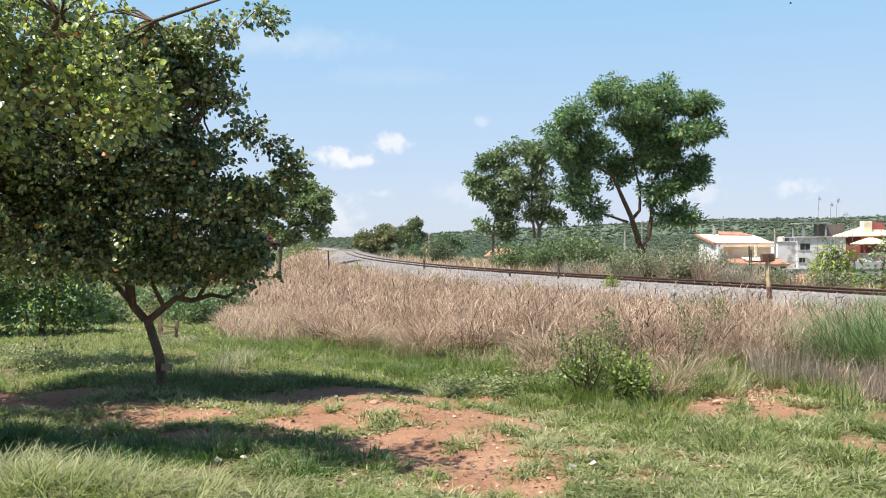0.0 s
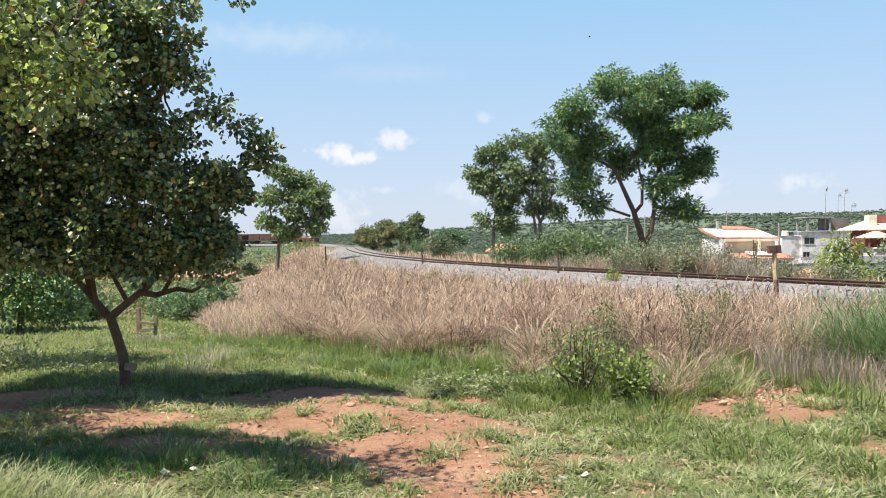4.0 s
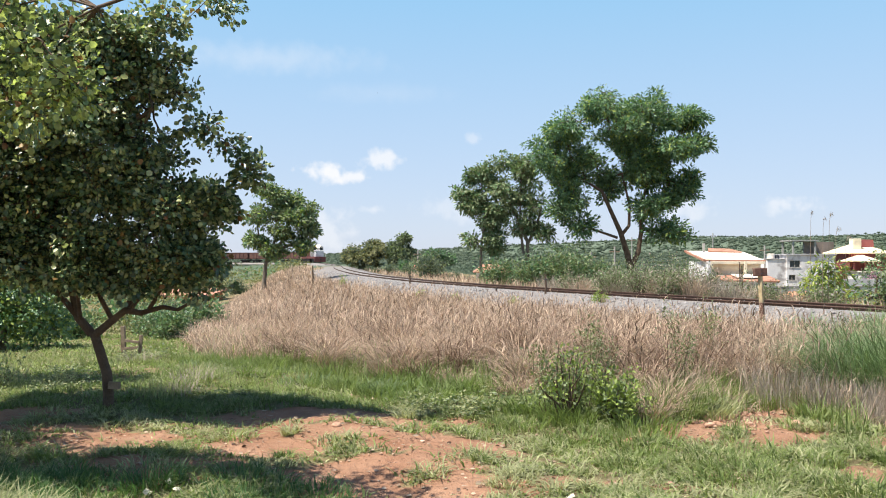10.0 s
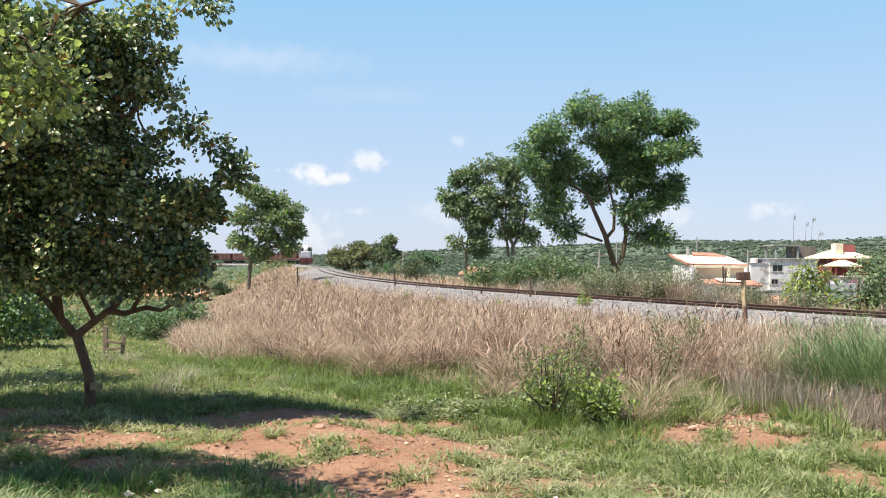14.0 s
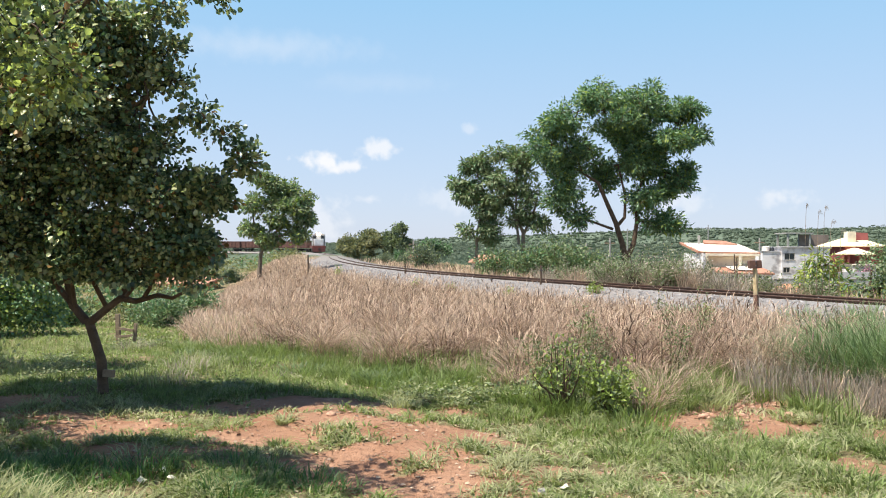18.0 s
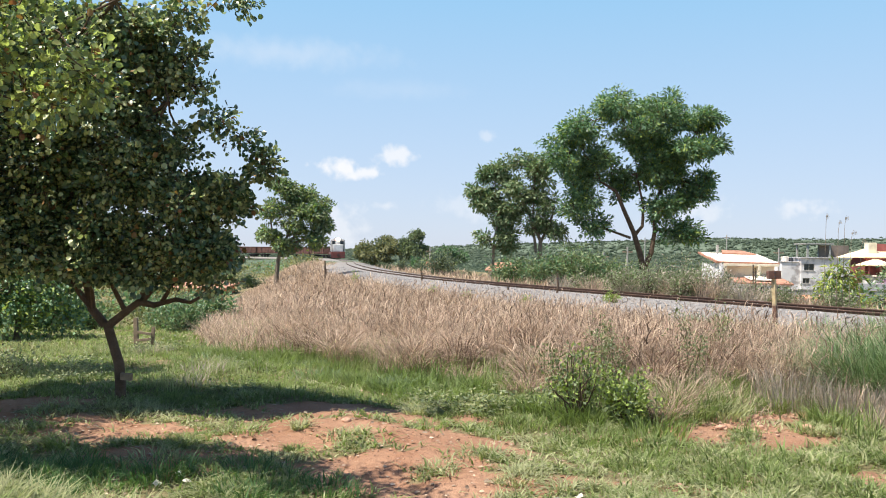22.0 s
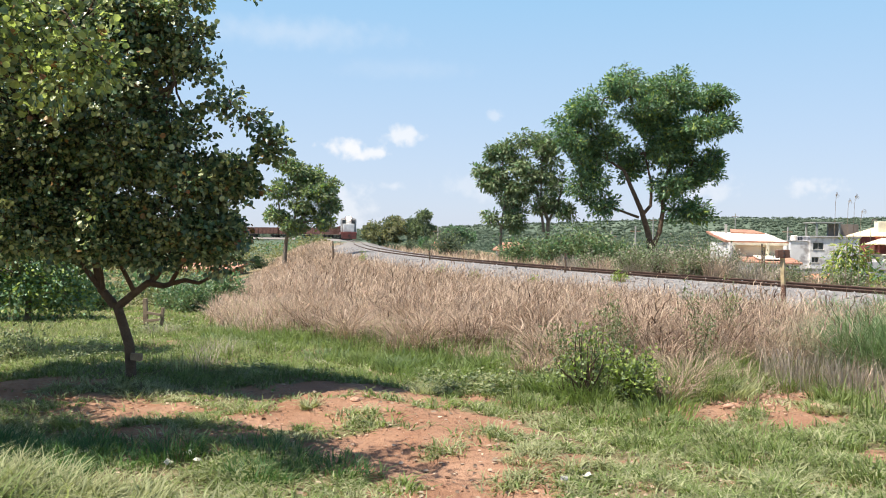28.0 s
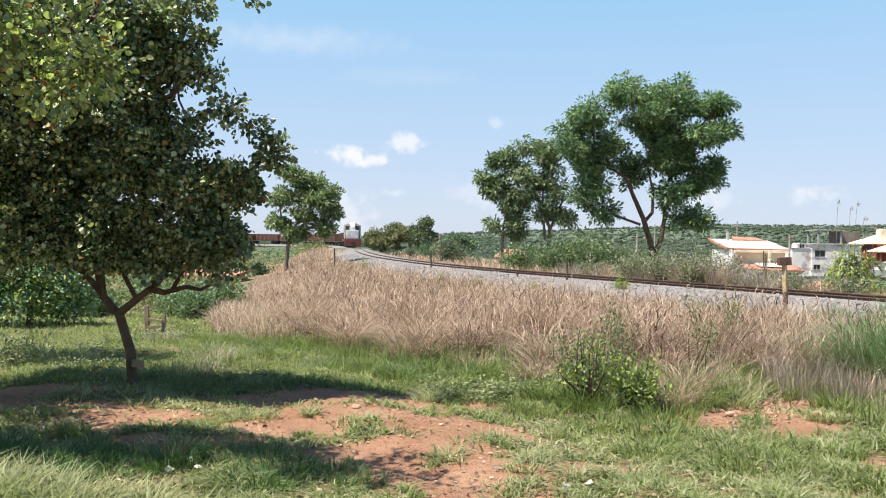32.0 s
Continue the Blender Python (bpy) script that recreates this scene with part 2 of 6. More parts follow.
def ground_material():
    """Red earth, turf and straw, mixed by the cover of the ground."""
    m, N, L, p, out = principled("ground")
    tc = N.new("ShaderNodeTexCoord")

    def tex(scale, detail=6):
        t = N.new("ShaderNodeTexNoise")
        t.inputs["Scale"].default_value, t.inputs["Detail"].default_value = scale, detail
        L.new(tc.outputs["Object"], t.inputs["Vector"])
        return t.outputs["Fac"]

    def blend(fac, a, b):
        x = N.new("ShaderNodeMix")
        x.data_type = "RGBA"
        L.new(fac, x.inputs[0])
        for s, v in ((6, a), (7, b)):
            if isinstance(v, tuple):
                x.inputs[s].default_value = (*v, 1)
            else:
                L.new(v, x.inputs[s])
        return x.outputs[2]

    def span(v, lo, hi):
        r = N.new("ShaderNodeMapRange")
        L.new(v, r.inputs["Value"])
        r.inputs["From Min"].default_value, r.inputs["From Max"].default_value = lo, hi
        return r.outputs[0]

    n1, n2, n3 = tex(1.6), tex(14), tex(90)
    earth = blend(span(n1, 0.35, 0.65), (0.30, 0.150, 0.088), (0.42, 0.245, 0.155))
    earth = blend(span(n2, 0.45, 0.75), earth, (0.29, 0.16, 0.10))
    earth = blend(span(n3, 0.55, 0.8), earth, (0.46, 0.29, 0.19))
    turf = blend(span(n2, 0.35, 0.7), (0.165, 0.145, 0.070), (0.275, 0.215, 0.120))
    straw = blend(span(n2, 0.35, 0.7), (0.20, 0.15, 0.08), (0.36, 0.28, 0.18))
    # far wood floor, given the same haze-pale tone as the far leaves
    wood = blend(span(tex(0.02), 0.4, 0.6), (0.090, 0.118, 0.078), (0.130, 0.160, 0.110))
    col = earth
    for key, layer in (("turf", turf), ("straw", straw), ("far", wood)):
        at = N.new("ShaderNodeAttribute")
        at.attribute_name = key
        s = N.new("ShaderNodeMath")
        s.operation = "ADD"
        L.new(at.outputs["Fac"], s.inputs[0])
        h = N.new("ShaderNodeMath")
        h.operation = "MULTIPLY_ADD"
        L.new(n2, h.inputs[0])
        h.inputs[1].default_value, h.inputs[2].default_value = 0.6, -0.3
        L.new(h.outputs[0], s.inputs[1])
        col = blend(span(s.outputs[0], 0.35, 0.65), col, layer)
    L.new(col, p.inputs["Base Color"])
    p.inputs["Roughness"].default_value = 0.95
    p.inputs["Specular IOR Level"].default_value = 0.1
    bp = N.new("ShaderNodeBump")
    bp.inputs["Strength"].default_value, bp.inputs["Distance"].default_value = 0.9, 0.06
    b2 = N.new("ShaderNodeMath")
    b2.operation = "MULTIPLY_ADD"
    L.new(n3, b2.inputs[0])
    b2.inputs[1].default_value = 0.4
    L.new(n2, b2.inputs[2])
    L.new(b2.outputs[0], bp.inputs["Height"])
    L.new(bp.outputs[0], p.inputs["Normal"])
    return m


M_GROUND = ground_material()
M_BARK = surface("bark", (0.07, 0.045, 0.03), (0.16, 0.11, 0.075), 6, 0.9, 0.8, 60)
M_BARK_PALE = surface("pale_bark", (0.13, 0.10, 0.075), (0.26, 0.21, 0.16), 6, 0.9, 0.8, 60)
M_LEAF = surface("leaf_dark", (0.062, 0.112, 0.054), (0.140, 0.198, 0.095), 3, 0.38, 0, 30, island=0.5, thin=0.18, gloss=0.7)
M_LEAF_LIGHT = surface("leaf_light", (0.25, 0.285, 0.120), (0.46, 0.455, 0.245), 3, 0.36, 0, 30, island=0.5, thin=0.26, gloss=0.7)
M_LEAF_SUNNY = surface("leaf_sunny", (0.26, 0.305, 0.095), (0.44, 0.44, 0.19), 3, 0.33, 0, 30, island=0.45, thin=0.48, gloss=0.8)
M_LEAF_RED = surface("leaf_russet", (0.22, 0.09, 0.05), (0.30, 0.19, 0.07), 3, 0.5, 0, 30, island=0.35, thin=0.25)
M_LEAF_TALL = surface("leaf_green", (0.070, 0.145, 0.070), (0.160, 0.250, 0.125), 0.5, 0.42, 0, 8, island=0.45, thin=0.30, gloss=0.5)
M_LEAF_GREY = surface("leaf_grey_green", (0.135, 0.170, 0.085), (0.25, 0.285, 0.155), 0.6, 0.55, 0, 8, island=0.4, thin=0.25)
# distance haze is put into this green: paler, greyer and bluer
M_LEAF_HAZE = surface("leaf_haze", (0.108, 0.142, 0.098), (0.158, 0.190, 0.135), 0.15, 0.85, 0, 2, island=0.15, thin=0.45, gloss=0.1, through_tint=(1.0, 1.05, 0.95))
M_LEAF_BRIGHT = surface("leaf_bright", (0.185, 0.245, 0.055), (0.33, 0.385, 0.11), 1.2, 0.5, 0, 20, island=0.35, thin=0.33)
M_LEAF_OLIVE = surface("leaf_olive", (0.155, 0.160, 0.070), (0.26, 0.245, 0.120), 0.4, 0.7, 0, 5, island=0.3, thin=0.25)
M_DRY = surface("dry_grass", (0.335, 0.240, 0.165), (0.56, 0.435, 0.325), 0.7, 0.75, 0, 9, island=0.55, thin=0.3, through_tint=(1.05, 1.0, 0.95))
M_DRY_DARK = surface("withered_grass", (0.17, 0.11, 0.075), (0.34, 0.24, 0.17), 0.7, 0.8, 0, 9, island=0.6, thin=0.2, through_tint=(1.05, 1.0, 0.95))
M_GRASS = surface("green_grass", (0.125, 0.168, 0.050), (0.262, 0.300, 0.115), 0.8, 0.6, 0, 9, island=0.35, thin=0.4)
M_GRASS_PALE = surface("pale_grass", (0.24, 0.25, 0.12), (0.40, 0.39, 0.22), 0.8, 0.65, 0, 9, island=0.3, thin=0.3)
M_GRASS_BLUE = surface("tall_green_grass", (0.125, 0.180, 0.080), (0.25, 0.305, 0.155), 0.8, 0.55, 0, 9, island=0.35, thin=0.3)
M_BALLAST = surface("ballast", (0.155, 0.142, 0.13), (0.27, 0.252, 0.235), 9, 0.95, 1.0, 45, stain=(0.28, 0.22, 0.18), stain_amount=0.4)
M_STONE = surface("ballast_stone", (0.165, 0.155, 0.15), (0.32, 0.30, 0.29), 20, 0.9, 0.4, 80, island=0.4)
M_RAIL = surface("rusty_rail", (0.055, 0.034, 0.026), (0.12, 0.07, 0.05), 3, 0.75, 0.3, 40, metal=0.3)
M_SLEEPER = surface("sleeper_wood", (0.08, 0.06, 0.05), (0.17, 0.13, 0.10), 4, 0.95, 0.6, 40, obj=True, island=0.25)
M_WOOD_OLD = surface("weathered_wood", (0.16, 0.11, 0.075), (0.33, 0.25, 0.17), 5, 0.9, 0.7, 60)
M_POST_PALE = surface("post_paint", (0.55, 0.40, 0.20), (0.62, 0.50, 0.30), 8, 0.8, 0.5, 60, stain=(0.12, 0.08, 0.06), stain_amount=0.8, stain_scale=5)
M_POST_DARK = surface("post_rust", (0.10, 0.055, 0.042), (0.19, 0.10, 0.07), 8, 0.9, 0.5, 60)
M_STONE_RED = surface("red_stone", (0.27, 0.150, 0.095), (0.43, 0.275, 0.19), 12, 0.95, 0.5, 50, island=0.35)
M_PAPER = surface("litter_paper", (0.48, 0.44, 0.33), (0.60, 0.56, 0.45), 10, 0.8, 0.2, 60)

# ---- the lie of the land ----
TRACK = [(22, -4), (16, 8), (12, 15), (8.2, 21.8), (4.1, 30), (1.2, 36.5), (-1.9, 45.5), (-6.4, 64), (-11.6, 95), (-16, 128), (-19.7, 149), (-24, 174), (-28.8, 200), (-31.8, 213), (-36.3, 222.5), (-43.5, 231.5), (-55, 239.5), (-74, 246), (-110, 251), (-230, 256)]
RAIL_TOP = 0.5


def spline(points, step=0.5):
    """A smooth line through the points, at even steps."""
    P = np.array(points, float)
    P = np.vstack([2 * P[0] - P[1], P, 2 * P[-1] - P[-2]])
    out = []
    for i in range(1, len(P) - 2):
        a, b, c, d = P[i - 1:i + 3]
        for t in np.linspace(0, 1, 60, endpoint=False):
            out.append(0.5 * (2 * b + (c - a) * t + (2 * a - 5 * b + 4 * c - d) * t * t + (3 * b - a - 3 * c + d) * t ** 3))
    out = np.array(out)
    s = np.concatenate([[0], np.cumsum(np.linalg.norm(np.diff(out, axis=0), axis=1))])
    g = np.arange(0, s[-1], step)
    return g, np.stack([np.interp(g, s, out[:, k]) for k in range(2)], 1)


LINE_S, LINE = spline(TRACK)
TOE = [(9, 3.5), (5.5, 5.2), (2.6, 7.6), (1.7, 8.5), (0.3, 9.7), (-1.1, 10.6), (-3.2, 13.2), (-5, 16.8), (-6.6, 23), (-9, 34), (-13, 52), (-19, 80), (-27, 130), (-40, 190), (-62, 222), (-110, 236), (-400, 245)]
_, TOE_LINE = spline(TOE, 1.0)


def side_of(line, x, y):
    """The distance to a line, positive on its right as it runs."""
    x, y = np.ravel(x), np.ravel(y)
    out = np.empty(len(x))
    d = np.gradient(line, axis=0)
    for i in range(0, len(x), 20000):
        px, py = x[i:i + 20000, None], y[i:i + 20000, None]
        q = (px - line[:, 0]) ** 2 + (py - line[:, 1]) ** 2
        k = q.argmin(1)
        s = d[k, 0] * (py[:, 0] - line[k, 1]) - d[k, 1] * (px[:, 0] - line[k, 0])
        out[i:i + 20000] = np.sqrt(q.min(1)) * np.where(s < 0, 1, -1)
    return out


def smooth(a, b, v):
    t = np.clip((v - a) / (b - a), 0, 1)
    return t * t * (3 - 2 * t)


def waves(x, y, f, k=0):
    """Gentle, even unevenness of about -1 to 1."""
    return (np.sin(x * f * 1.7 + 1.3 * k + 1.1 * np.sin(y * f * 0.9 + k)) * np.cos(y * f * 1.3 - 0.7 * k + 0.8 * np.sin(x * f * 1.1)) + 0.5 * np.sin(x * f * 3.1 + y * f * 2.3 + k)) / 1.5


def land(x, y):
    """Height of the ground, and the distances to the foot of the bank and to the track."""
    shape = np.shape(x)
    x, y = np.ravel(x).astype(float), np.ravel(y).astype(float)
    toe, tr = side_of(TOE_LINE, x, y), side_of(LINE, x, y)
    base = -0.03 * np.clip(y - 11, 0, 45) - 0.012 * np.clip(-x - 4, 0, 60)
    base += 0.05 * waves(x, y, 0.9) + 0.025 * waves(x, y, 3.1, 2) + 0.012 * waves(x, y, 8.3, 5) * (np.abs(x) < 12)
    crest = 0.0 + 0.04 * waves(x, y, 1.2, 5)
    z = base + (crest - base) * smooth(-0.3, 4.6, toe)
    # the bed of the track, and the fall of the land beyond it
    bed = 0.30 - smooth(1.35, 3.3, np.abs(tr)) * 0.32
    z = np.where(np.abs(tr) < 3.3, np.maximum(z, bed), z)
    z = z - smooth(3, 60, tr) * 4.2
    r = np.hypot(x, y)
    hill = smooth(350, 1700, r) * (12 + 44 * smooth(-0.25, 0.5, x / (np.abs(y) + 1))) * (0.82 + 0.18 * waves(x, y, 0.004, 1))
    z = z + hill + smooth(60, 300, r) * 1.2 * waves(x, y, 0.02, 3)
    return z.reshape(shape), toe.reshape(shape), tr.reshape(shape)


BARE = ((-0.2, 5.9, 0.9, 0.5), (-1.5, 7.3, 0.9, 0.35), (-0.1, 7.4, 0.7, 0.4), (-2.9, 7.2, 0.6, 0.25), (-0.2, 8.3, 0.8, 0.3), (-5.6, 8.5, 1.0, 0.35), (3.6, 5.5, 0.6, 0.3), (3.0, 6.35, 0.45, 0.22), (2.5, 5.5, 0.4, 0.2), (1.7, 5.9, 0.3, 0.12), (3.9, 7.2, 0.4, 0.3), (3.0, 7.5, 0.5, 0.4), (2.4, 7.9, 0.4, 0.35), (-0.5, 6.5, 0.85, 0.55), (-1.1, 7.75, 1.0, 0.42), (-2.3, 6.6, 0.75, 0.30), (0.1, 5.2, 0.95, 0.35), (0.95, 6.1, 0.42, 0.16), (-4.6, 8.8, 1.1, 0.28), (-3.6, 8.1, 0.9, 0.2),
        (2.85, 8.0, 0.6, 0.55), (3.4, 8.6, 0.4, 0.4), (3.3, 9.0, 0.35, 0.45), (3.75, 8.3, 0.35, 0.25), (3.1, 6.0, 0.4, 0.3), (0.2, 7.0, 0.5, 0.25), (-0.4, 4.2, 1.2, 0.5), (-6.5, 9.5, 1.2, 0.4), (-3.0, 7.7, 0.9, 0.3), (-4.6, 8.2, 1.0, 0.25), (-1.3, 8.5, 1.3, 0.42), (-2.2, 6.1, 0.6, 0.3), (2.10, 7.66, 0.45, 0.3), (2.73, 8.39, 0.5, 0.35), (3.36, 9.84, 0.38, 0.45), (3.96, 11.47, 0.25, 0.4), (3.61, 9.14, 0.3, 0.3))


def bare(x, y):
    """How bare the earth lies, 0 to about 1."""
    v = np.zeros(np.shape(x))
    for cx, cy, rx, ry in BARE:
        v = np.maximum(v, np.exp(-((x - cx) / rx) ** 2 - ((y - cy) / ry) ** 2))
    return v * 0.98 + 0.24 * waves(x, y, 2.7, 4) + 0.26 * waves(x, y, 6.3, 1) + 0.16 * waves(x, y, 10.7, 3) + 0.14 * waves(x, y, 21.3, 6)


def build_ground():
    near_x = np.concatenate([-np.geomspace(3000, 12, 46)[:-1], np.arange(-12, 12, 0.14), np.geomspace(12, 3000, 46)])
    near_y = np.concatenate([-np.geomspace(2500, 3, 14), np.arange(-2, 3, 1.0), np.arange(3, 26, 0.14), np.geomspace(26, 4200, 110)])
    X, Y = np.meshgrid(near_x, near_y)
    Z, toe, tr = land(X, Y)
    n, m = X.shape
    idx = np.arange(n * m).reshape(n, m)
    F = np.stack([idx[:-1, :-1], idx[:-1, 1:], idx[1:, 1:], idx[1:, :-1]], -1).reshape(-1, 4)
    me = tri_mesh("ground", np.stack([X, Y, Z], -1).reshape(-1, 3), F)
    me.polygons.foreach_set("use_smooth", [True] * len(F))
    b = bare(X, Y)
    straw = smooth(1.6, 3.2, toe + 0.6 * waves(X, Y, 1.3, 9) + 1.8 * smooth(14, 16, Y)) * (tr < 0) * (Y < 200)
    straw = np.maximum(straw, smooth(1.5, 3, tr) * (1 - smooth(6, 12, tr)))
    straw = straw * (1 - smooth(0.45, 0.7, b))
    far = smooth(90, 160, np.hypot(X, Y))
    for key, v in (("turf", 1 - smooth(0.30, 0.55, b)), ("straw", straw), ("far", far)):
        at = me.attributes.new(key, "FLOAT", "POINT")
        at.data.foreach_set("value", v.astype(np.float32).ravel())
    g = part("ground", me, M_GROUND)
    tagged(g, "red earth with worn grass and a low railway bank", "ground", kind="structure")


build_ground()


# ---- the railway ----
def along(s):
    """Place and heading of the track s metres along its line."""
    p = np.array([np.interp(s, LINE_S, LINE[:, k]) for k in range(2)])
    q = np.array([np.interp(s + 0.5, LINE_S, LINE[:, k]) for k in range(2)])
    d = (q - p) / np.linalg.norm(q - p)
    return p, d


def sweep(profile, offset, z, s0, s1, step):
    """A profile (across, up) drawn along the track."""
    S = np.arange(s0, s1, step)
    V = []
    for s in S:
        p, d = along(s)
        nrm = np.array([d[1], -d[0]])
        for a, u in profile:
            q = p + nrm * (offset + a)
            V.append((q[0], q[1], z + u))
    k, n = len(profile), len(S)
    F = [(i * k + j, i * k + (j + 1) % k, (i + 1) * k + (j + 1) % k, (i + 1) * k + j) for i in range(n - 1) for j in range(k)]
    return tri_mesh("sweep", V, F)


def build_track():
    bed = part("track_bed", sweep([(-3.5, -0.5), (-3.3, -0.27), (-1.4, 0.03), (-0.6, 0.05), (0.6, 0.05), (1.4, 0.03), (3.3, -0.27), (3.5, -0.5)], 0, 0.37, 2, 300, 1.0), M_BALLAST)
    tagged(bed, "grey crushed-stone bed of the railway", "railway bed", kind="structure")
    tr = thing("railway_track", 0, 0, 0, label="single metre-gauge railway track with rusty rails", category="railway track")
    rail = [(-0.055, -0.14), (0.055, -0.14), (0.055, -0.125), (0.012, -0.105), (0.012, -0.045), (0.034, -0.03), (0.034, -0.004), (0.026, 0), (-0.026, 0), (-0.034, -0.004), (-0.034, -0.03), (-0.012, -0.045), (-0.012, -0.105), (-0.055, -0.125)]
    for o in (-0.53, 0.53):
        part("rail", sweep(rail, o, RAIL_TOP, 4, 330, 1.0), M_RAIL, tr)
    bm = box(-1.0, 1.0, -0.11, 0.11, -0.16, 0, 0.015)
    me = bpy.data.meshes.new("sleeper")
    bm.to_mesh(me)
    bm.free()
    for i in range(150):
        p, d = along(14 + i * 0.62)
        part("sleeper", me, M_SLEEPER, tr, at=pose(p[0], p[1], RAIL_TOP - 0.142, 0, 0, math.degrees(math.atan2(d[1], d[0])) - 90 + random.uniform(-1.5, 1.5)))


def stones(P, size, name, material):
    """Broken stones: uneven eight-sided lumps."""
    n = len(P)
    base = np.array([(1, 0, 0), (-1, 0, 0), (0, 1, 0), (0, -1, 0), (0, 0, 1), (0, 0, -1)], float)
    f = np.array([(0, 2, 4), (2, 1, 4), (1, 3, 4), (3, 0, 4), (2, 0, 5), (1, 2, 5), (3, 1, 5), (0, 3, 5)])
    V = base[None] * RNG.uniform(0.5, 1.2, (n, 6, 3)) + RNG.normal(size=(n, 6, 3)) * 0.25
    a = RNG.uniform(0, 6.28, n)
    c, s = np.cos(a)[:, None], np.sin(a)[:, None]
    V = np.stack([V[..., 0] * c - V[..., 1] * s, V[..., 0] * s + V[..., 1] * c, V[..., 2] * 0.7], -1)
    V = V * size[:, None, None] + P[:, None]
    F = (np.arange(n)[:, None, None] * 6 + f[None]).reshape(-1, 3)
    return part(name, tri_mesh(name, V.reshape(-1, 3), F), material)


def build_ballast_stones():
    n = 24000
    s = 14 + 75 * RNG.random(n) ** 2.0
    o = -RNG.uniform(-1.6, 3.4, n)
    P = np.array([np.interp(s, LINE_S, LINE[:, k]) for k in range(2)]).T
    Q = np.array([np.interp(s + 0.5, LINE_S, LINE[:, k]) for k in range(2)]).T
    d = (Q - P) / 0.5
    P = P + np.stack([d[:, 1], -d[:, 0]], 1) * o[:, None]
    z = 0.395 - np.clip((np.abs(o) - 1.4) / 1.9, 0, 1.1) * 0.30
    st = stones(np.column_stack([P, z]), 0.028 + 0.055 * RNG.random(n) ** 2, "ballast_stones", M_STONE)
    tagged(st, "loose grey crushed stone of the railway bed", "ballast", kind="stuff")


build_track()
build_ballast_stones()


# ---- plants ----
def ellipsoid_points(n, shells, fill=0.75):
    """Points in the outer part of several ellipsoids (x, y, z, rx, ry, rz), and which one each is in."""
    vol = np.array([s[3] * s[4] * s[5] for s in shells]) ** 0.75
    vol = np.maximum(vol, vol.max() * 0.04)
    k = RNG.choice(len(shells), n, p=vol / vol.sum())
    S = np.array(shells)[k]
    d = RNG.normal(size=(n, 3))
    d /= np.linalg.norm(d, axis=1)[:, None]
    r = 1 - RNG.random(n) ** 1.3 * fill
    return S[:, :3] + d * r[:, None] * S[:, 3:], d


def boughs(shells, per, size):
    """Breaks each large mass of a crown into flat boughs round its rim."""
    out = []
    for x, y, z, rx, ry, rz in shells:
        for i in range(per):
            d = RNG.normal(size=3) * np.array([1, 1, 0.8])
            d /= np.linalg.norm(d)
            f, g = RNG.uniform(0.45, 0.82), size * RNG.uniform(0.7, 1.25)
            out.append((x + d[0] * f * rx, y + d[1] * f * ry, z + d[2] * f * rz, rx * g, ry * g, rz * g * 0.72))
    return out


def limb(a, b, r0, r1, n=4, sag=0.12):
    """A crooked limb from a to b in n pieces."""
    a, b = Vector(a), Vector(b)
    L = (b - a).length
    pts = [a]
    for i in range(1, n):
        t = i / n
        pts.append(a.lerp(b, t) + Vector([random.uniform(-1, 1) * sag * L * 0.6 for _ in range(3)]) + Vector((0, 0, sag * L * math.sin(math.pi * t) * 0.4)))
    pts.append(b)
    return [(pts[i], pts[i + 1], r0 + (r1 - r0) * i / n, r0 + (r1 - r0) * (i + 1) / n) for i in range(n)]


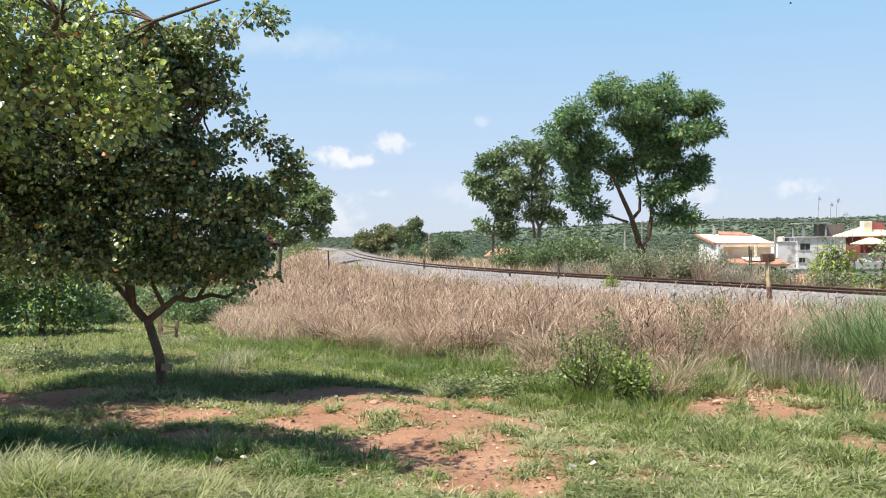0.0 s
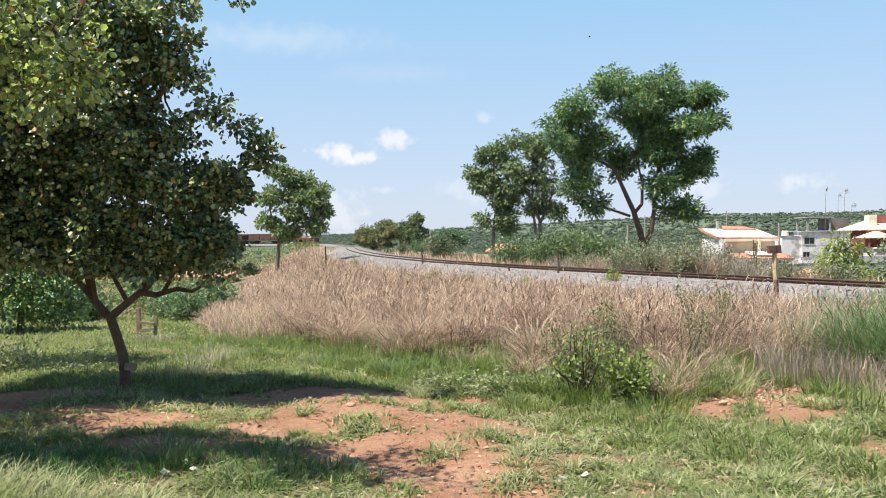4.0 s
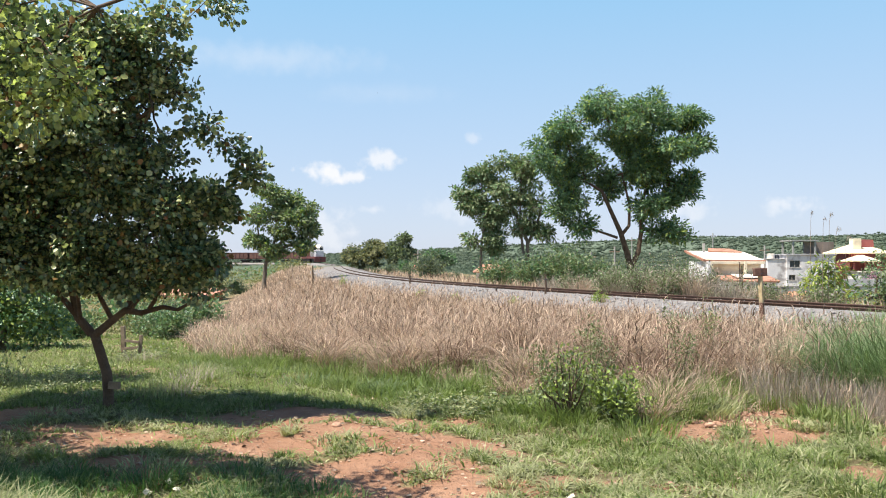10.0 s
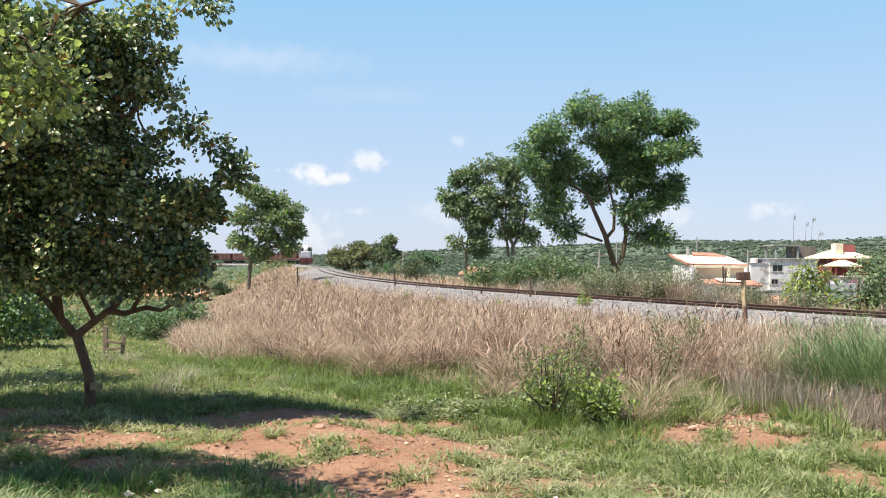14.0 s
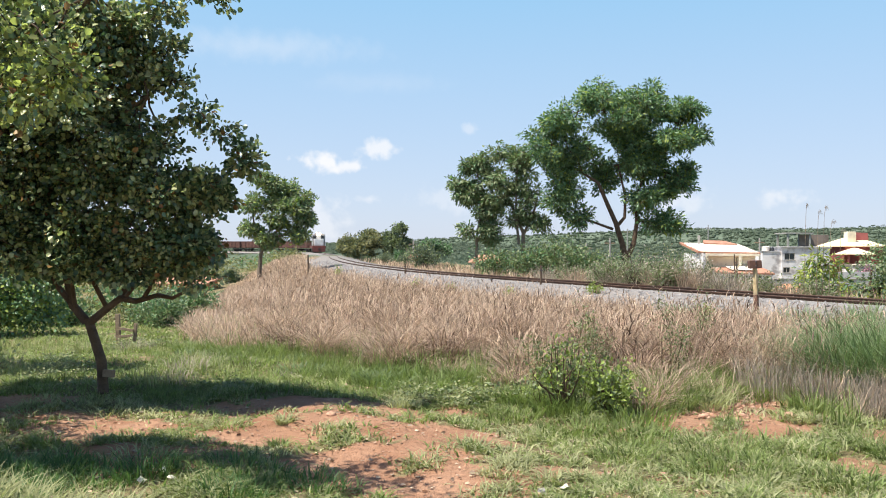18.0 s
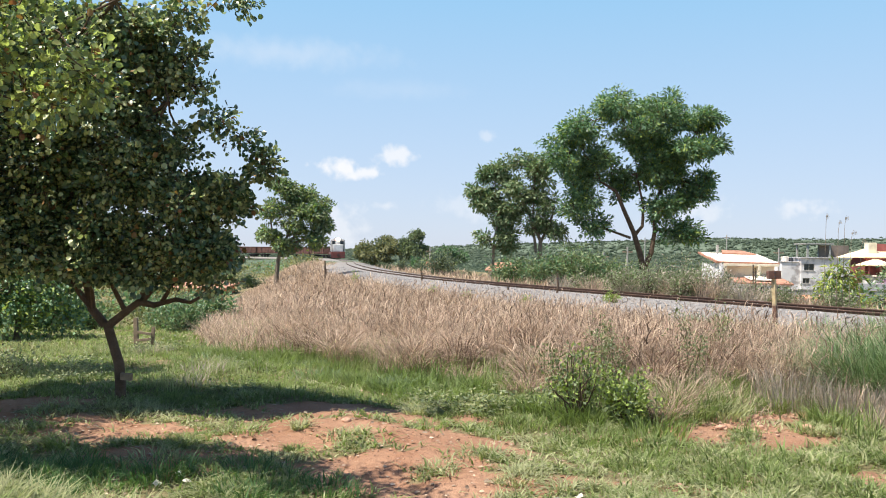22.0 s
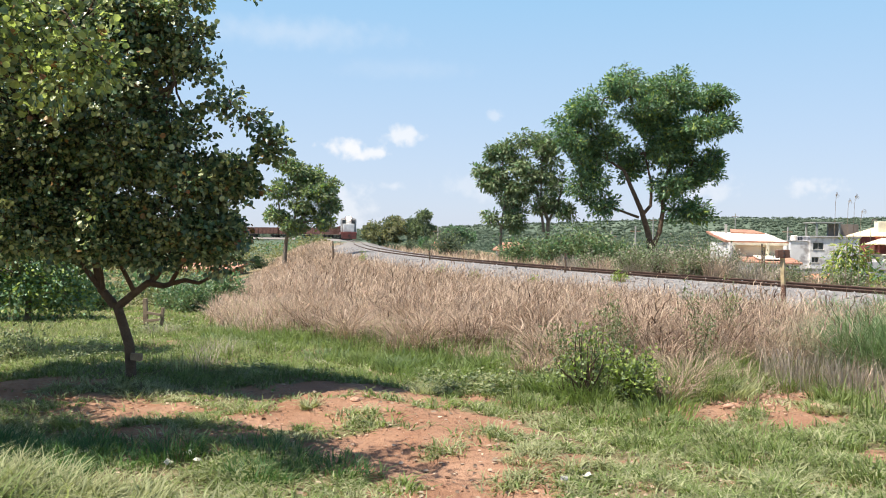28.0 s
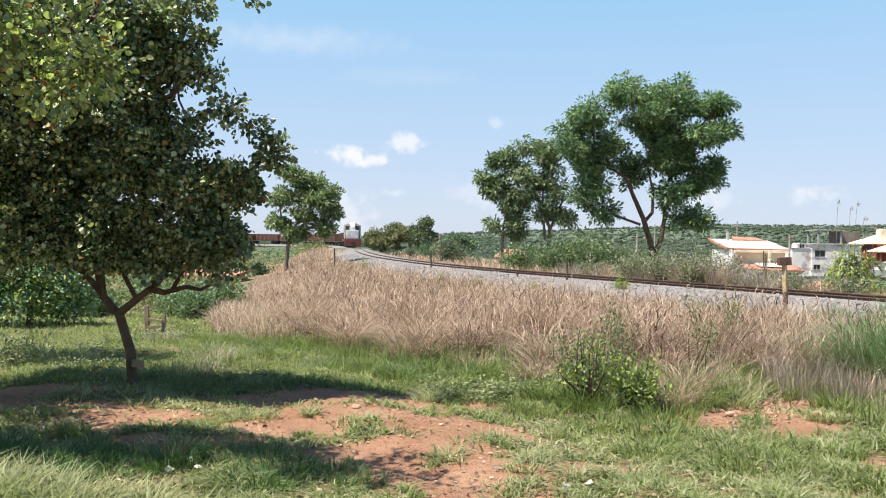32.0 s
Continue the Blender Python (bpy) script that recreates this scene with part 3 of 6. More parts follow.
def tree(name, foot, trunk, shells, clusters, per, spread, leaf, mats, bark, label, category="tree", aspect=0.6, limbs=14, tip=0.012, round_leaf=True, droop=0.3, group="", spray=0.0, fill=0.75, bough=None):
    """A tree: trunk is a list of (points, radius0, radius1) stems; limbs run from the stems to sprays of leaves in the shells; bough: (number, size) of boughs in each."""
    x, y, z = foot
    t = thing(name, x, y, z, label=label, category=category, group=group)
    o = Vector(foot)
    segs, ends = [], []
    for pts, r0, r1 in trunk:
        pts = [Vector(p) - o for p in pts]
        for i in range(len(pts) - 1):
            a, b = i / (len(pts) - 1), (i + 1) / (len(pts) - 1)
            segs.append((pts[i], pts[i + 1], r0 + (r1 - r0) * a, r0 + (r1 - r0) * b))
        ends += [(p, r1) for p in pts[len(pts) // 2:]]
    part("trunk", tubes(segs, 10), bark, t)
    masses = boughs(shells, *bough) if bough else shells
    C, D = ellipsoid_points(clusters, masses, fill)
    C = C - np.array(foot)
    br = []
    E = np.array([tuple(e[0]) for e in ends])
    goals = np.array([m[:3] for m in masses]) - np.array(foot) if bough else C
    order = RNG.permutation(len(goals)) if bough else np.arange(len(goals))
    joints, thick = list(E), [e[1] for e in ends]
    for i in range(min(limbs * 4, len(goals))):
        g = goals[order[i]]
        J = np.array(joints)
        k = int(np.argmin(((J - g) ** 2).sum(1) + RNG.random(len(J)) * 0.3))
        main = i < limbs
        r0 = max(thick[k] * (0.75 if main else 0.4), tip)
        way = limb(joints[k], g * 0.97 + J[k] * 0.03, r0, tip * 0.6, 4 if main else 3)
        if bough:
            joints += [np.array(q[1]) for q in way[:-1]]
            thick += [q[3] for q in way[:-1]]
        if main:
            part("branch", tubes(way, 6), bark, t)
        else:
            br += way
    n = clusters * per
    k = np.repeat(np.arange(clusters), per)
    off = np.clip(RNG.normal(size=(n, 3)), -1.7, 1.7) * spread * np.array([1, 1, 0.7])
    way = D + RNG.normal(size=D.shape) * 0.5 + np.array([0, 0, 0.15])
    way /= np.linalg.norm(way, axis=1)[:, None]
    if spray:
        u = RNG.uniform(-0.6, 0.9, n)
        off = off * (1.15 - 0.75 * np.clip(u, 0, 1))[:, None] + way[k] * (u * spray)[:, None]
        br += [(Vector(C[i] - way[i] * spray * 0.7), Vector(C[i] + way[i] * spray * 0.85), tip * 0.45, tip * 0.25) for i in range(0, clusters, 2)]
    tagged(part("fine_branching", tubes(br, 5), bark, t), kind="stuff")
    P = C[k] + off
    ax = off / (np.linalg.norm(off, axis=1)[:, None] + 1e-6) + (way if spray else D)[k] * 0.6 + RNG.normal(size=(n, 3)) * 0.5 - np.array([0, 0, droop])
    size = leaf * RNG.uniform(0.6, 1.25, n)
    pick = RNG.random(n)
    lo = 0.0
    for i, (m, share) in enumerate(mats):
        sel = (pick >= lo) & (pick < lo + share)
        lo += share
        V, F = leaves(P[sel], ax[sel], size[sel], aspect, 0.25, round_leaf, D[k][sel])
        part("crown" if i == 0 else "lighter_leaves" if i == 1 else "withered_leaves", tri_mesh("leaves", V, F), m, t)
    return t


def ground_z(x, y):
    return float(land(np.array([x]), np.array([y]))[0][0])


def build_near_trees():
    z = ground_z(-3.55, 9.06)
    crown = [(-3.77, 8.21, 3.61, 0.52, 0.65, 0.52), (-3.41, 8.12, 2.97, 0.5, 0.55, 0.32), (-3.99, 8.54, 2.53, 0.79, 0.7, 0.57), (-2.93, 8.22, 2.57, 0.37, 0.4, 0.19), (-2.66, 8.32, 2.14, 0.36, 0.4, 0.32), (-2.26, 8.32, 2.17, 0.15, 0.28, 0.19), (-3.14, 8.45, 1.82, 0.65, 0.45, 0.27), (-4.24, 8.61, 1.8, 0.63, 0.6, 0.29), (-2.71, 8.47, 1.54, 0.35, 0.34, 0.16), (-3.48, 8.49, 1.45, 0.25, 0.3, 0.11), (-2.4, 8.45, 1.64, 0.17, 0.3, 0.21), (-3.18, 8.28, 2.31, 0.48, 0.5, 0.25), (-4.2, 8.36, 3.65, 0.5, 0.65, 0.61), (-2.97, 8.04, 3.24, 0.28, 0.4, 0.29), (-3.12, 7.96, 3.57, 0.24, 0.4, 0.21)]
    sprigs = [(-2.47, 8.06, 3.18, 0.16, 0.12, 0.03), (-2.59, 7.99, 3.43, 0.11, 0.12, 0.04), (-2.78, 7.94, 3.64, 0.11, 0.12, 0.04), (-2.11, 8.18, 2.69, 0.12, 0.12, 0.03), (-2.36, 8.13, 2.89, 0.14, 0.15, 0.04), (-1.88, 8.25, 2.44, 0.05, 0.12, 0.04), (-2.16, 7.85, 3.95, 0.25, 0.12, 0.04), (-2.58, 7.87, 3.88, 0.21, 0.2, 0.07), (-2.41, 8.52, 1.31, 0.18, 0.22, 0.06), (-3.12, 8.52, 1.35, 0.19, 0.22, 0.06), (-3.97, 8.51, 1.39, 0.23, 0.25, 0.08)]
    # second list: unseen crown to the left, added to shade leaves and field
    back = [(-4.98, 8.6, 1.8, 0.8, 0.7, 0.51), (-5.2, 8.8, 2.6, 0.82, 0.8, 0.58), (-4.31, 8.3, 1.6, 0.66, 0.5, 0.22), (-4.18, 9.1, 1.71, 0.66, 0.5, 0.3), (-4.95, 9.3, 2.16, 0.8, 0.5, 0.43)] + [(-6.4, 10.6, 3.1, 1.2, 0.9, 0.6), (-5.9, 8.2, 4.2, 1.3, 0.9, 0.6), (-5.3, 8.4, 3.3, 1.0, 0.8, 0.6), (-5.6, 8.3, 2.4, 0.9, 0.8, 0.6)]
    t = tree("small_tree", (-3.55, 9.06, z), [([(-3.55, 9.06, z - 0.05), (-3.58, 9.06, 0.38), (-3.72, 9.06, 0.82)], 0.058, 0.05),
             ([(-3.72, 9.06, 0.78), (-3.52, 9.0, 0.93), (-3.34, 8.95, 1.06), (-3.16, 8.9, 1.03), (-2.9, 8.8, 1.10), (-2.7, 8.65, 1.08), (-2.45, 8.5, 1.2)], 0.046, 0.013),
             ([(-3.08, 8.88, 1.05), (-2.92, 8.75, 1.26), (-2.68, 8.5, 1.42), (-2.5, 8.35, 1.75)], 0.024, 0.012),
             ([(-3.5, 9.0, 0.95), (-3.58, 8.85, 1.22), (-3.45, 8.65, 1.42), (-3.5, 8.45, 1.8)], 0.028, 0.013),
             ([(-3.3, 8.95, 1.05), (-3.05, 8.8, 1.32), (-2.98, 8.5, 1.6)], 0.022, 0.012),
             ([(-3.86, 9.05, 0.95), (-3.78, 8.8, 1.2), (-3.85, 8.5, 1.5)], 0.026, 0.012),
             ([(-3.36, 8.98, 1.03), (-3.2, 9.0, 1.4), (-3.1, 8.9, 1.9)], 0.035, 0.02),
             ([(-3.74, 9.06, 0.8), (-3.88, 9.05, 0.97), (-3.95, 9.06, 1.25), (-4.1, 8.85, 1.8), (-4.2, 8.5, 2.6)], 0.05, 0.028),
             ([(-3.9, 9.05, 1.0), (-4.1, 8.95, 1.3), (-4.4, 8.9, 1.75)], 0.035, 0.02),
             ([(-4.2, 8.5, 2.6), (-3.8, 8.0, 3.3), (-3.1, 7.6, 3.85), (-2.4, 7.4, 4.0)], 0.028, 0.012),
             ([(-4.1, 8.75, 2.0), (-3.5, 8.3, 2.6), (-2.7, 7.9, 3.0)], 0.024, 0.012)],
             boughs(crown, 5, 0.5) + crown + sprigs + back,
             2600, 36, 0.070, 0.054, ((M_LEAF, 0.52), (M_LEAF_LIGHT, 0.45), (M_LEAF_RED, 0.03)), M_BARK, "small shade tree with dense dark rounded leaves and a leaning trunk", aspect=0.8, limbs=18, spray=0.2)
    part("board", box(-0.02, 0.10, -0.03, 0.02, 0, 0.075, 0.006), M_WOOD_OLD, t, "weathered board nailed to the trunk", at=pose(0.04, -0.08, 0.23 - z, 0, 4, 0))
    z = ground_z(-5.2, 5.9)
    # masses above 4 m and at x -5.8 are unseen, added to cast shade
    over = [(-3.6, 5.75, 2.9, 1.0, 0.6, 0.72), (-4.7, 5.75, 2.85, 1.4, 0.65, 1.1), (-4.05, 5.65, 3.62, 1.3, 0.65, 0.77), (-5.8, 7.2, 2.8, 1.1, 0.8, 0.8), (-4.9, 6.15, 2.7, 1.3, 0.6, 0.85), (-2.85, 5.75, 2.7, 0.45, 0.4, 0.42), (-2.75, 5.1, 4.05, 0.85, 0.5, 0.4), (-5.65, 8.2, 4.5, 1.15, 0.85, 0.6), (-6.3, 7.8, 4.4, 1.2, 0.9, 0.8)]
    tree("overhanging_tree", (-5.2, 5.9, z), [([(-5.2, 5.9, z - 0.05), (-5.1, 5.9, 0.7), (-5.0, 5.9, 1.5)], 0.11, 0.08), ([(-5.0, 5.9, 1.5), (-4.5, 6.0, 2.2), (-3.7, 6.1, 2.9), (-3.3, 6.05, 3.5)], 0.07, 0.03), ([(-5.0, 5.9, 1.5), (-5.4, 6.5, 2.2), (-5.8, 7.4, 2.7), (-6.0, 7.8, 3.9)], 0.07, 0.03)],
         boughs(over, 5, 0.5) + over,
         900, 34, 0.080, 0.053, ((M_LEAF_SUNNY, 0.70), (M_LEAF, 0.25), (M_LEAF_RED, 0.05)), M_BARK, "spreading tree with light green rounded leaves over the path", aspect=0.8, limbs=12, spray=0.2)


def build_far_trees():
    tree("tall_tree", (10.59, 48, -0.6), [([(10.59, 48, -0.6)] + [(10.59, 48, 0.7), (10.36, 48, 1.85), (9.98, 48, 3.07), (9.39, 48, 4.38), (8.96, 48, 5.36), (8.06, 48, 5.92)], 0.22, 0.065), ([(10.59, 48, 1.03), (10.98, 48, 1.94), (11.16, 48, 3.09), (11.13, 48, 4.4), (11.56, 48, 6.04)], 0.17, 0.06), ([(9.98, 48, 2.83), (10.47, 48, 3.41), (10.51, 48, 4.55), (10.09, 48, 6.35)], 0.11, 0.05), ([(9.82, 48, 2.74), (8.67, 48, 3.14), (7.69, 48, 3.46)], 0.08, 0.04)],
         [(8.89, 48, 10.05, 1.57, 2.2, 0.91), (11.17, 48, 10.1, 1.65, 2.2, 0.91), (13.3, 48, 9.4, 1.4, 1.8, 0.9), (14.3, 48, 8.3, 0.75, 1.1, 0.7), (8.2, 48.3, 7.1, 0.95, 1.3, 0.85), (9.2, 48.7, 5.9, 1.0, 1.0, 1.1), (7.11, 48, 8.78, 1.49, 2, 0.99), (5.82, 48, 7.54, 0.91, 1.5, 0.99), (6.77, 48.2, 6.34, 1.33, 1.6, 1.16), (6.85, 48, 4.35, 1.07, 1.4, 0.99), (10.06, 48, 8.4, 1.82, 2.4, 0.99), (12.51, 48, 7.68, 1.82, 2.2, 1.24), (11.56, 48, 6.37, 1.4, 2, 1.16), (13.36, 48, 5.73, 1.16, 1.5, 1.07), (11.91, 48, 4.57, 1.32, 1.8, 0.99), (12.75, 48, 3.11, 1.32, 1.4, 0.83), (7.77, 48, 3.38, 0.83, 1, 0.53)],
         1900, 30, 0.19, 0.23, ((M_LEAF_TALL, 0.86), (M_LEAF_BRIGHT, 0.14)), M_BARK, "tall spreading tree with layered dark green foliage", aspect=0.42, limbs=40, tip=0.035, round_leaf=False, spray=0.45, fill=0.9, bough=(9, 0.52))
    for foot, stems, shells, lab in (((4.89, 50, -0.5), [([(4.89, 50, -0.5)] + [(4.89, 50, 0.33), (4.95, 50, 2.56), (4.06, 50, 4.6), (3.36, 50, 5.79)], 0.16, 0.05), ([(4.95, 50, 2.39), (5.61, 50, 3.94), (5.77, 50, 4.62)], 0.09, 0.04), ([(4.7, 50, 1.87), (4.5, 50, 3.58), (4.55, 50, 6.15)], 0.09, 0.04)],
                                       [(3.94, 50, 7, 1.03, 1.2, 0.86), (4.81, 50, 6.24, 0.77, 1.2, 1.12), (3.11, 50, 5.71, 0.86, 1.1, 0.77), (4.31, 50, 5.12, 1.12, 1.2, 0.86), (5.43, 50, 4.62, 0.69, 1, 0.86), (3.47, 50, 4.43, 0.6, 0.9, 0.69), (4.59, 50, 3.58, 1.03, 1, 0.72), (5.88, 50, 3.25, 0.69, 0.8, 0.69)], "slender tree with sparse grey-green foliage and pale stems"),
                                      ((2.2, 50.5, -0.5), [([(2.2, 50.5, -0.5)] + [(2.22, 50.5, 0.28), (2.23, 50.5, 2.19), (2.47, 50.5, 3.75), (2.27, 50.5, 6)], 0.12, 0.04), ([(2.24, 50.5, 2.01), (2.91, 50.5, 3.24)], 0.07, 0.04)],
                                       [(1.32, 50.5, 5.47, 0.45, 0.6, 0.35), (2.18, 50.5, 6.43, 0.66, 0.9, 0.63), (2.02, 50.5, 4.87, 0.73, 1, 0.78), (2.73, 50.5, 3.75, 0.78, 1, 0.96), (1.62, 50.5, 2.61, 0.38, 0.5, 0.31), (3.01, 50.5, 2.54, 0.52, 0.7, 0.56)], "thin young tree with sparse leaves and bare stems")):
        tree("slender_tree", foot, stems, shells, 420, 22, 0.18, 0.24, ((M_LEAF_GREY, 0.7), (M_LEAF_TALL, 0.30)), M_BARK_PALE, lab, aspect=0.42, limbs=20, tip=0.025, round_leaf=False, droop=0.5, spray=0.4, fill=0.9, bough=(6, 0.5))
    z = ground_z(-12.22, 58)
    tree("lone_tree", (-12.22, 58, z), [([(-12.22, 58, z)] + [(-12.22, 58, 0.01), (-12.12, 58, 1.18), (-11.89, 58, 1.93), (-11.49, 58, 2.83), (-11.3, 58, 4.75)], 0.17, 0.06), ([(-11.89, 58, 1.93), (-10.93, 58, 2.84), (-10.47, 58, 4.21)], 0.10, 0.05), ([(-11.75, 58, 2.14), (-10.18, 58, 2.57), (-9.63, 58, 3.12)], 0.08, 0.05), ([(-12.02, 58, 1.45), (-12.52, 58, 2.54), (-12.67, 58, 3.77)], 0.09, 0.05)],
         [(-11.79, 58, 5.97, 0.89, 1.6, 0.68), (-10.48, 58, 5.71, 0.96, 1.6, 0.68), (-9.3, 58, 4.84, 0.68, 1.3, 0.61), (-11.16, 58, 4.89, 0.82, 1.4, 0.55), (-12.39, 58, 4.33, 0.82, 1.4, 0.82), (-9.92, 58, 4.22, 0.96, 1.5, 0.68), (-9.22, 58, 3.68, 0.57, 1.2, 0.75), (-12.66, 58, 2.82, 0.75, 1.2, 0.61), (-10.73, 58, 3.25, 0.82, 1.2, 0.55), (-9.55, 58, 2.44, 0.89, 1.3, 0.68), (-11.48, 58, 2.14, 0.82, 1.2, 0.48)],
         600, 24, 0.18, 0.25, ((M_LEAF_GREY, 0.60), (M_LEAF_TALL, 0.25), (M_LEAF_BRIGHT, 0.15)), M_BARK_PALE, "medium tree with airy green foliage beside the railway bank", aspect=0.5, limbs=30, tip=0.035, round_leaf=False, spray=0.4, fill=0.9, bough=(7, 0.55))
    low = "low round bushy tree beyond the track"
    for x, y, shells, n, m, lab in ((-9.46, 105, [(-9.46, 105, 2.1, 2.35, 2.5, 1.73), (-8.22, 105, 2.73, 1.24, 1.5, 0.99), (-11.2, 105, 2.2, 0.87, 1.2, 0.99)], 420, M_LEAF_OLIVE, "olive green bushy tree beyond the track"),
                                    (-4.75, 105, [(-4.75, 105, 1.91, 2.1, 2.2, 1.36), (-5.14, 105, 4.01, 1.11, 1, 0.54), (-5.87, 105, 3.01, 0.99, 1, 0.62)], 420, M_LEAF_GREY, "ragged tree with thin bare upper boughs beyond the track"),
                                    (-3.79, 100, [(-3.79, 100, 0.25, 1.18, 1.4, 1.18)], 220, M_LEAF_TALL, low), (-0.3, 110, [(-0.3, 110, 1.33, 1.94, 2, 1.3)], 260, M_LEAF_TALL, low)):
        z = ground_z(x, y)
        tree("bushy_tree", (x, y, z), [([(x, y, z), (x + 0.1, y, z + 1.2), (x, y, 1.6)], 0.14, 0.07), ([(x, y, z + 0.9), (x + 0.7, y, 1.4)], 0.1, 0.05)], shells,
             n, 26, 0.26, 0.30, ((m, 0.75), (M_LEAF_HAZE, 0.25)), M_BARK_PALE, lab, aspect=0.6, limbs=12, tip=0.04, round_leaf=False, group="bushy trees beyond the track", spray=0.5, fill=0.9, bough=(7, 0.5))


build_near_trees()
build_far_trees()


def shrub(name, x, y, w, h, n, leaf, mats, label, aspect=0.5, stems=12, spread=0.09, round_leaf=False, group="", category="shrub", per=14, thick=0.014):
    z = ground_z(x, y)
    t = thing(name, x, y, z, label=label, category=category, group=group)
    segs = []
    tips = []
    for i in range(stems):
        a = random.uniform(0, 6.28)
        r = w * math.sqrt(random.random())
        e = Vector((math.cos(a) * r, math.sin(a) * r, h * random.uniform(0.55, 1.0) * (1 - 0.45 * (r / w) ** 2)))
        segs += limb((random.uniform(-0.1, 0.1) * w, random.uniform(-0.1, 0.1) * w, -0.03), e, thick * h ** 0.7, thick * 0.3, 3)
        tips.append(e)
    tagged(part("stem_growth", tubes(segs, 5), M_BARK, t), kind="stuff")
    T = np.array([tuple(e) for e in tips])
    k = RNG.choice(stems, n)
    f = RNG.uniform(0.3, 1.0, n) ** 0.7
    C = T[k] * f[:, None] + RNG.normal(size=(n, 3)) * spread * 1.2
    kk = np.repeat(np.arange(n), per)
    off = RNG.normal(size=(n * per, 3)) * spread * 0.7
    P = C[kk] + off
    P[:, 2] = np.maximum(P[:, 2], 0.02)
    ax = off / (np.linalg.norm(off, axis=1)[:, None] + 1e-6) + np.array([0, 0, 0.6]) + RNG.normal(size=(n * per, 3)) * 0.4
    size = leaf * RNG.uniform(0.6, 1.3, n * per)
    pick = RNG.random(n * per)
    lo = 0.0
    for i, (m, share) in enumerate(mats):
        sel = (pick >= lo) & (pick < lo + share)
        lo += share
        V, F = leaves(P[sel], ax[sel], size[sel], aspect, 0.25, round_leaf)
        part("foliage" if i == 0 else "lighter_foliage", tri_mesh("leaves", V, F), m, t)
    return t


def build_shrubs():
    shrub("green_bush", 1.64, 8.2, 0.27, 0.66, 150, 0.040, ((M_LEAF_BRIGHT, 0.65), (M_LEAF_GREY, 0.35)), "fresh green bush with small leaves at the foot of the bank", aspect=0.62, stems=24, spread=0.045, round_leaf=True, category="bush", thick=0.011, per=11)
    shrub("green_bush", 1.20, 8.35, 0.34, 0.86, 105, 0.038, ((M_LEAF_BRIGHT, 0.5), (M_LEAF_GREY, 0.5)), "open green bush with bare lower stems beside a denser one", aspect=0.6, stems=20, spread=0.05, round_leaf=True, category="bush", thick=0.013, per=10)


def scatter(n, x0, x1, y0, y1, power=1.0):
    """Random places, thicker near the camera, within the fan that it overlooks."""
    u = RNG.random(n)
    y = y0 * (y1 / y0) ** u if power == 1.0 else (y0 ** (1 - power) + u * (y1 ** (1 - power) - y0 ** (1 - power))) ** (1 / (1 - power))
    x = y * RNG.uniform(x0, x1, n)
    return x, y


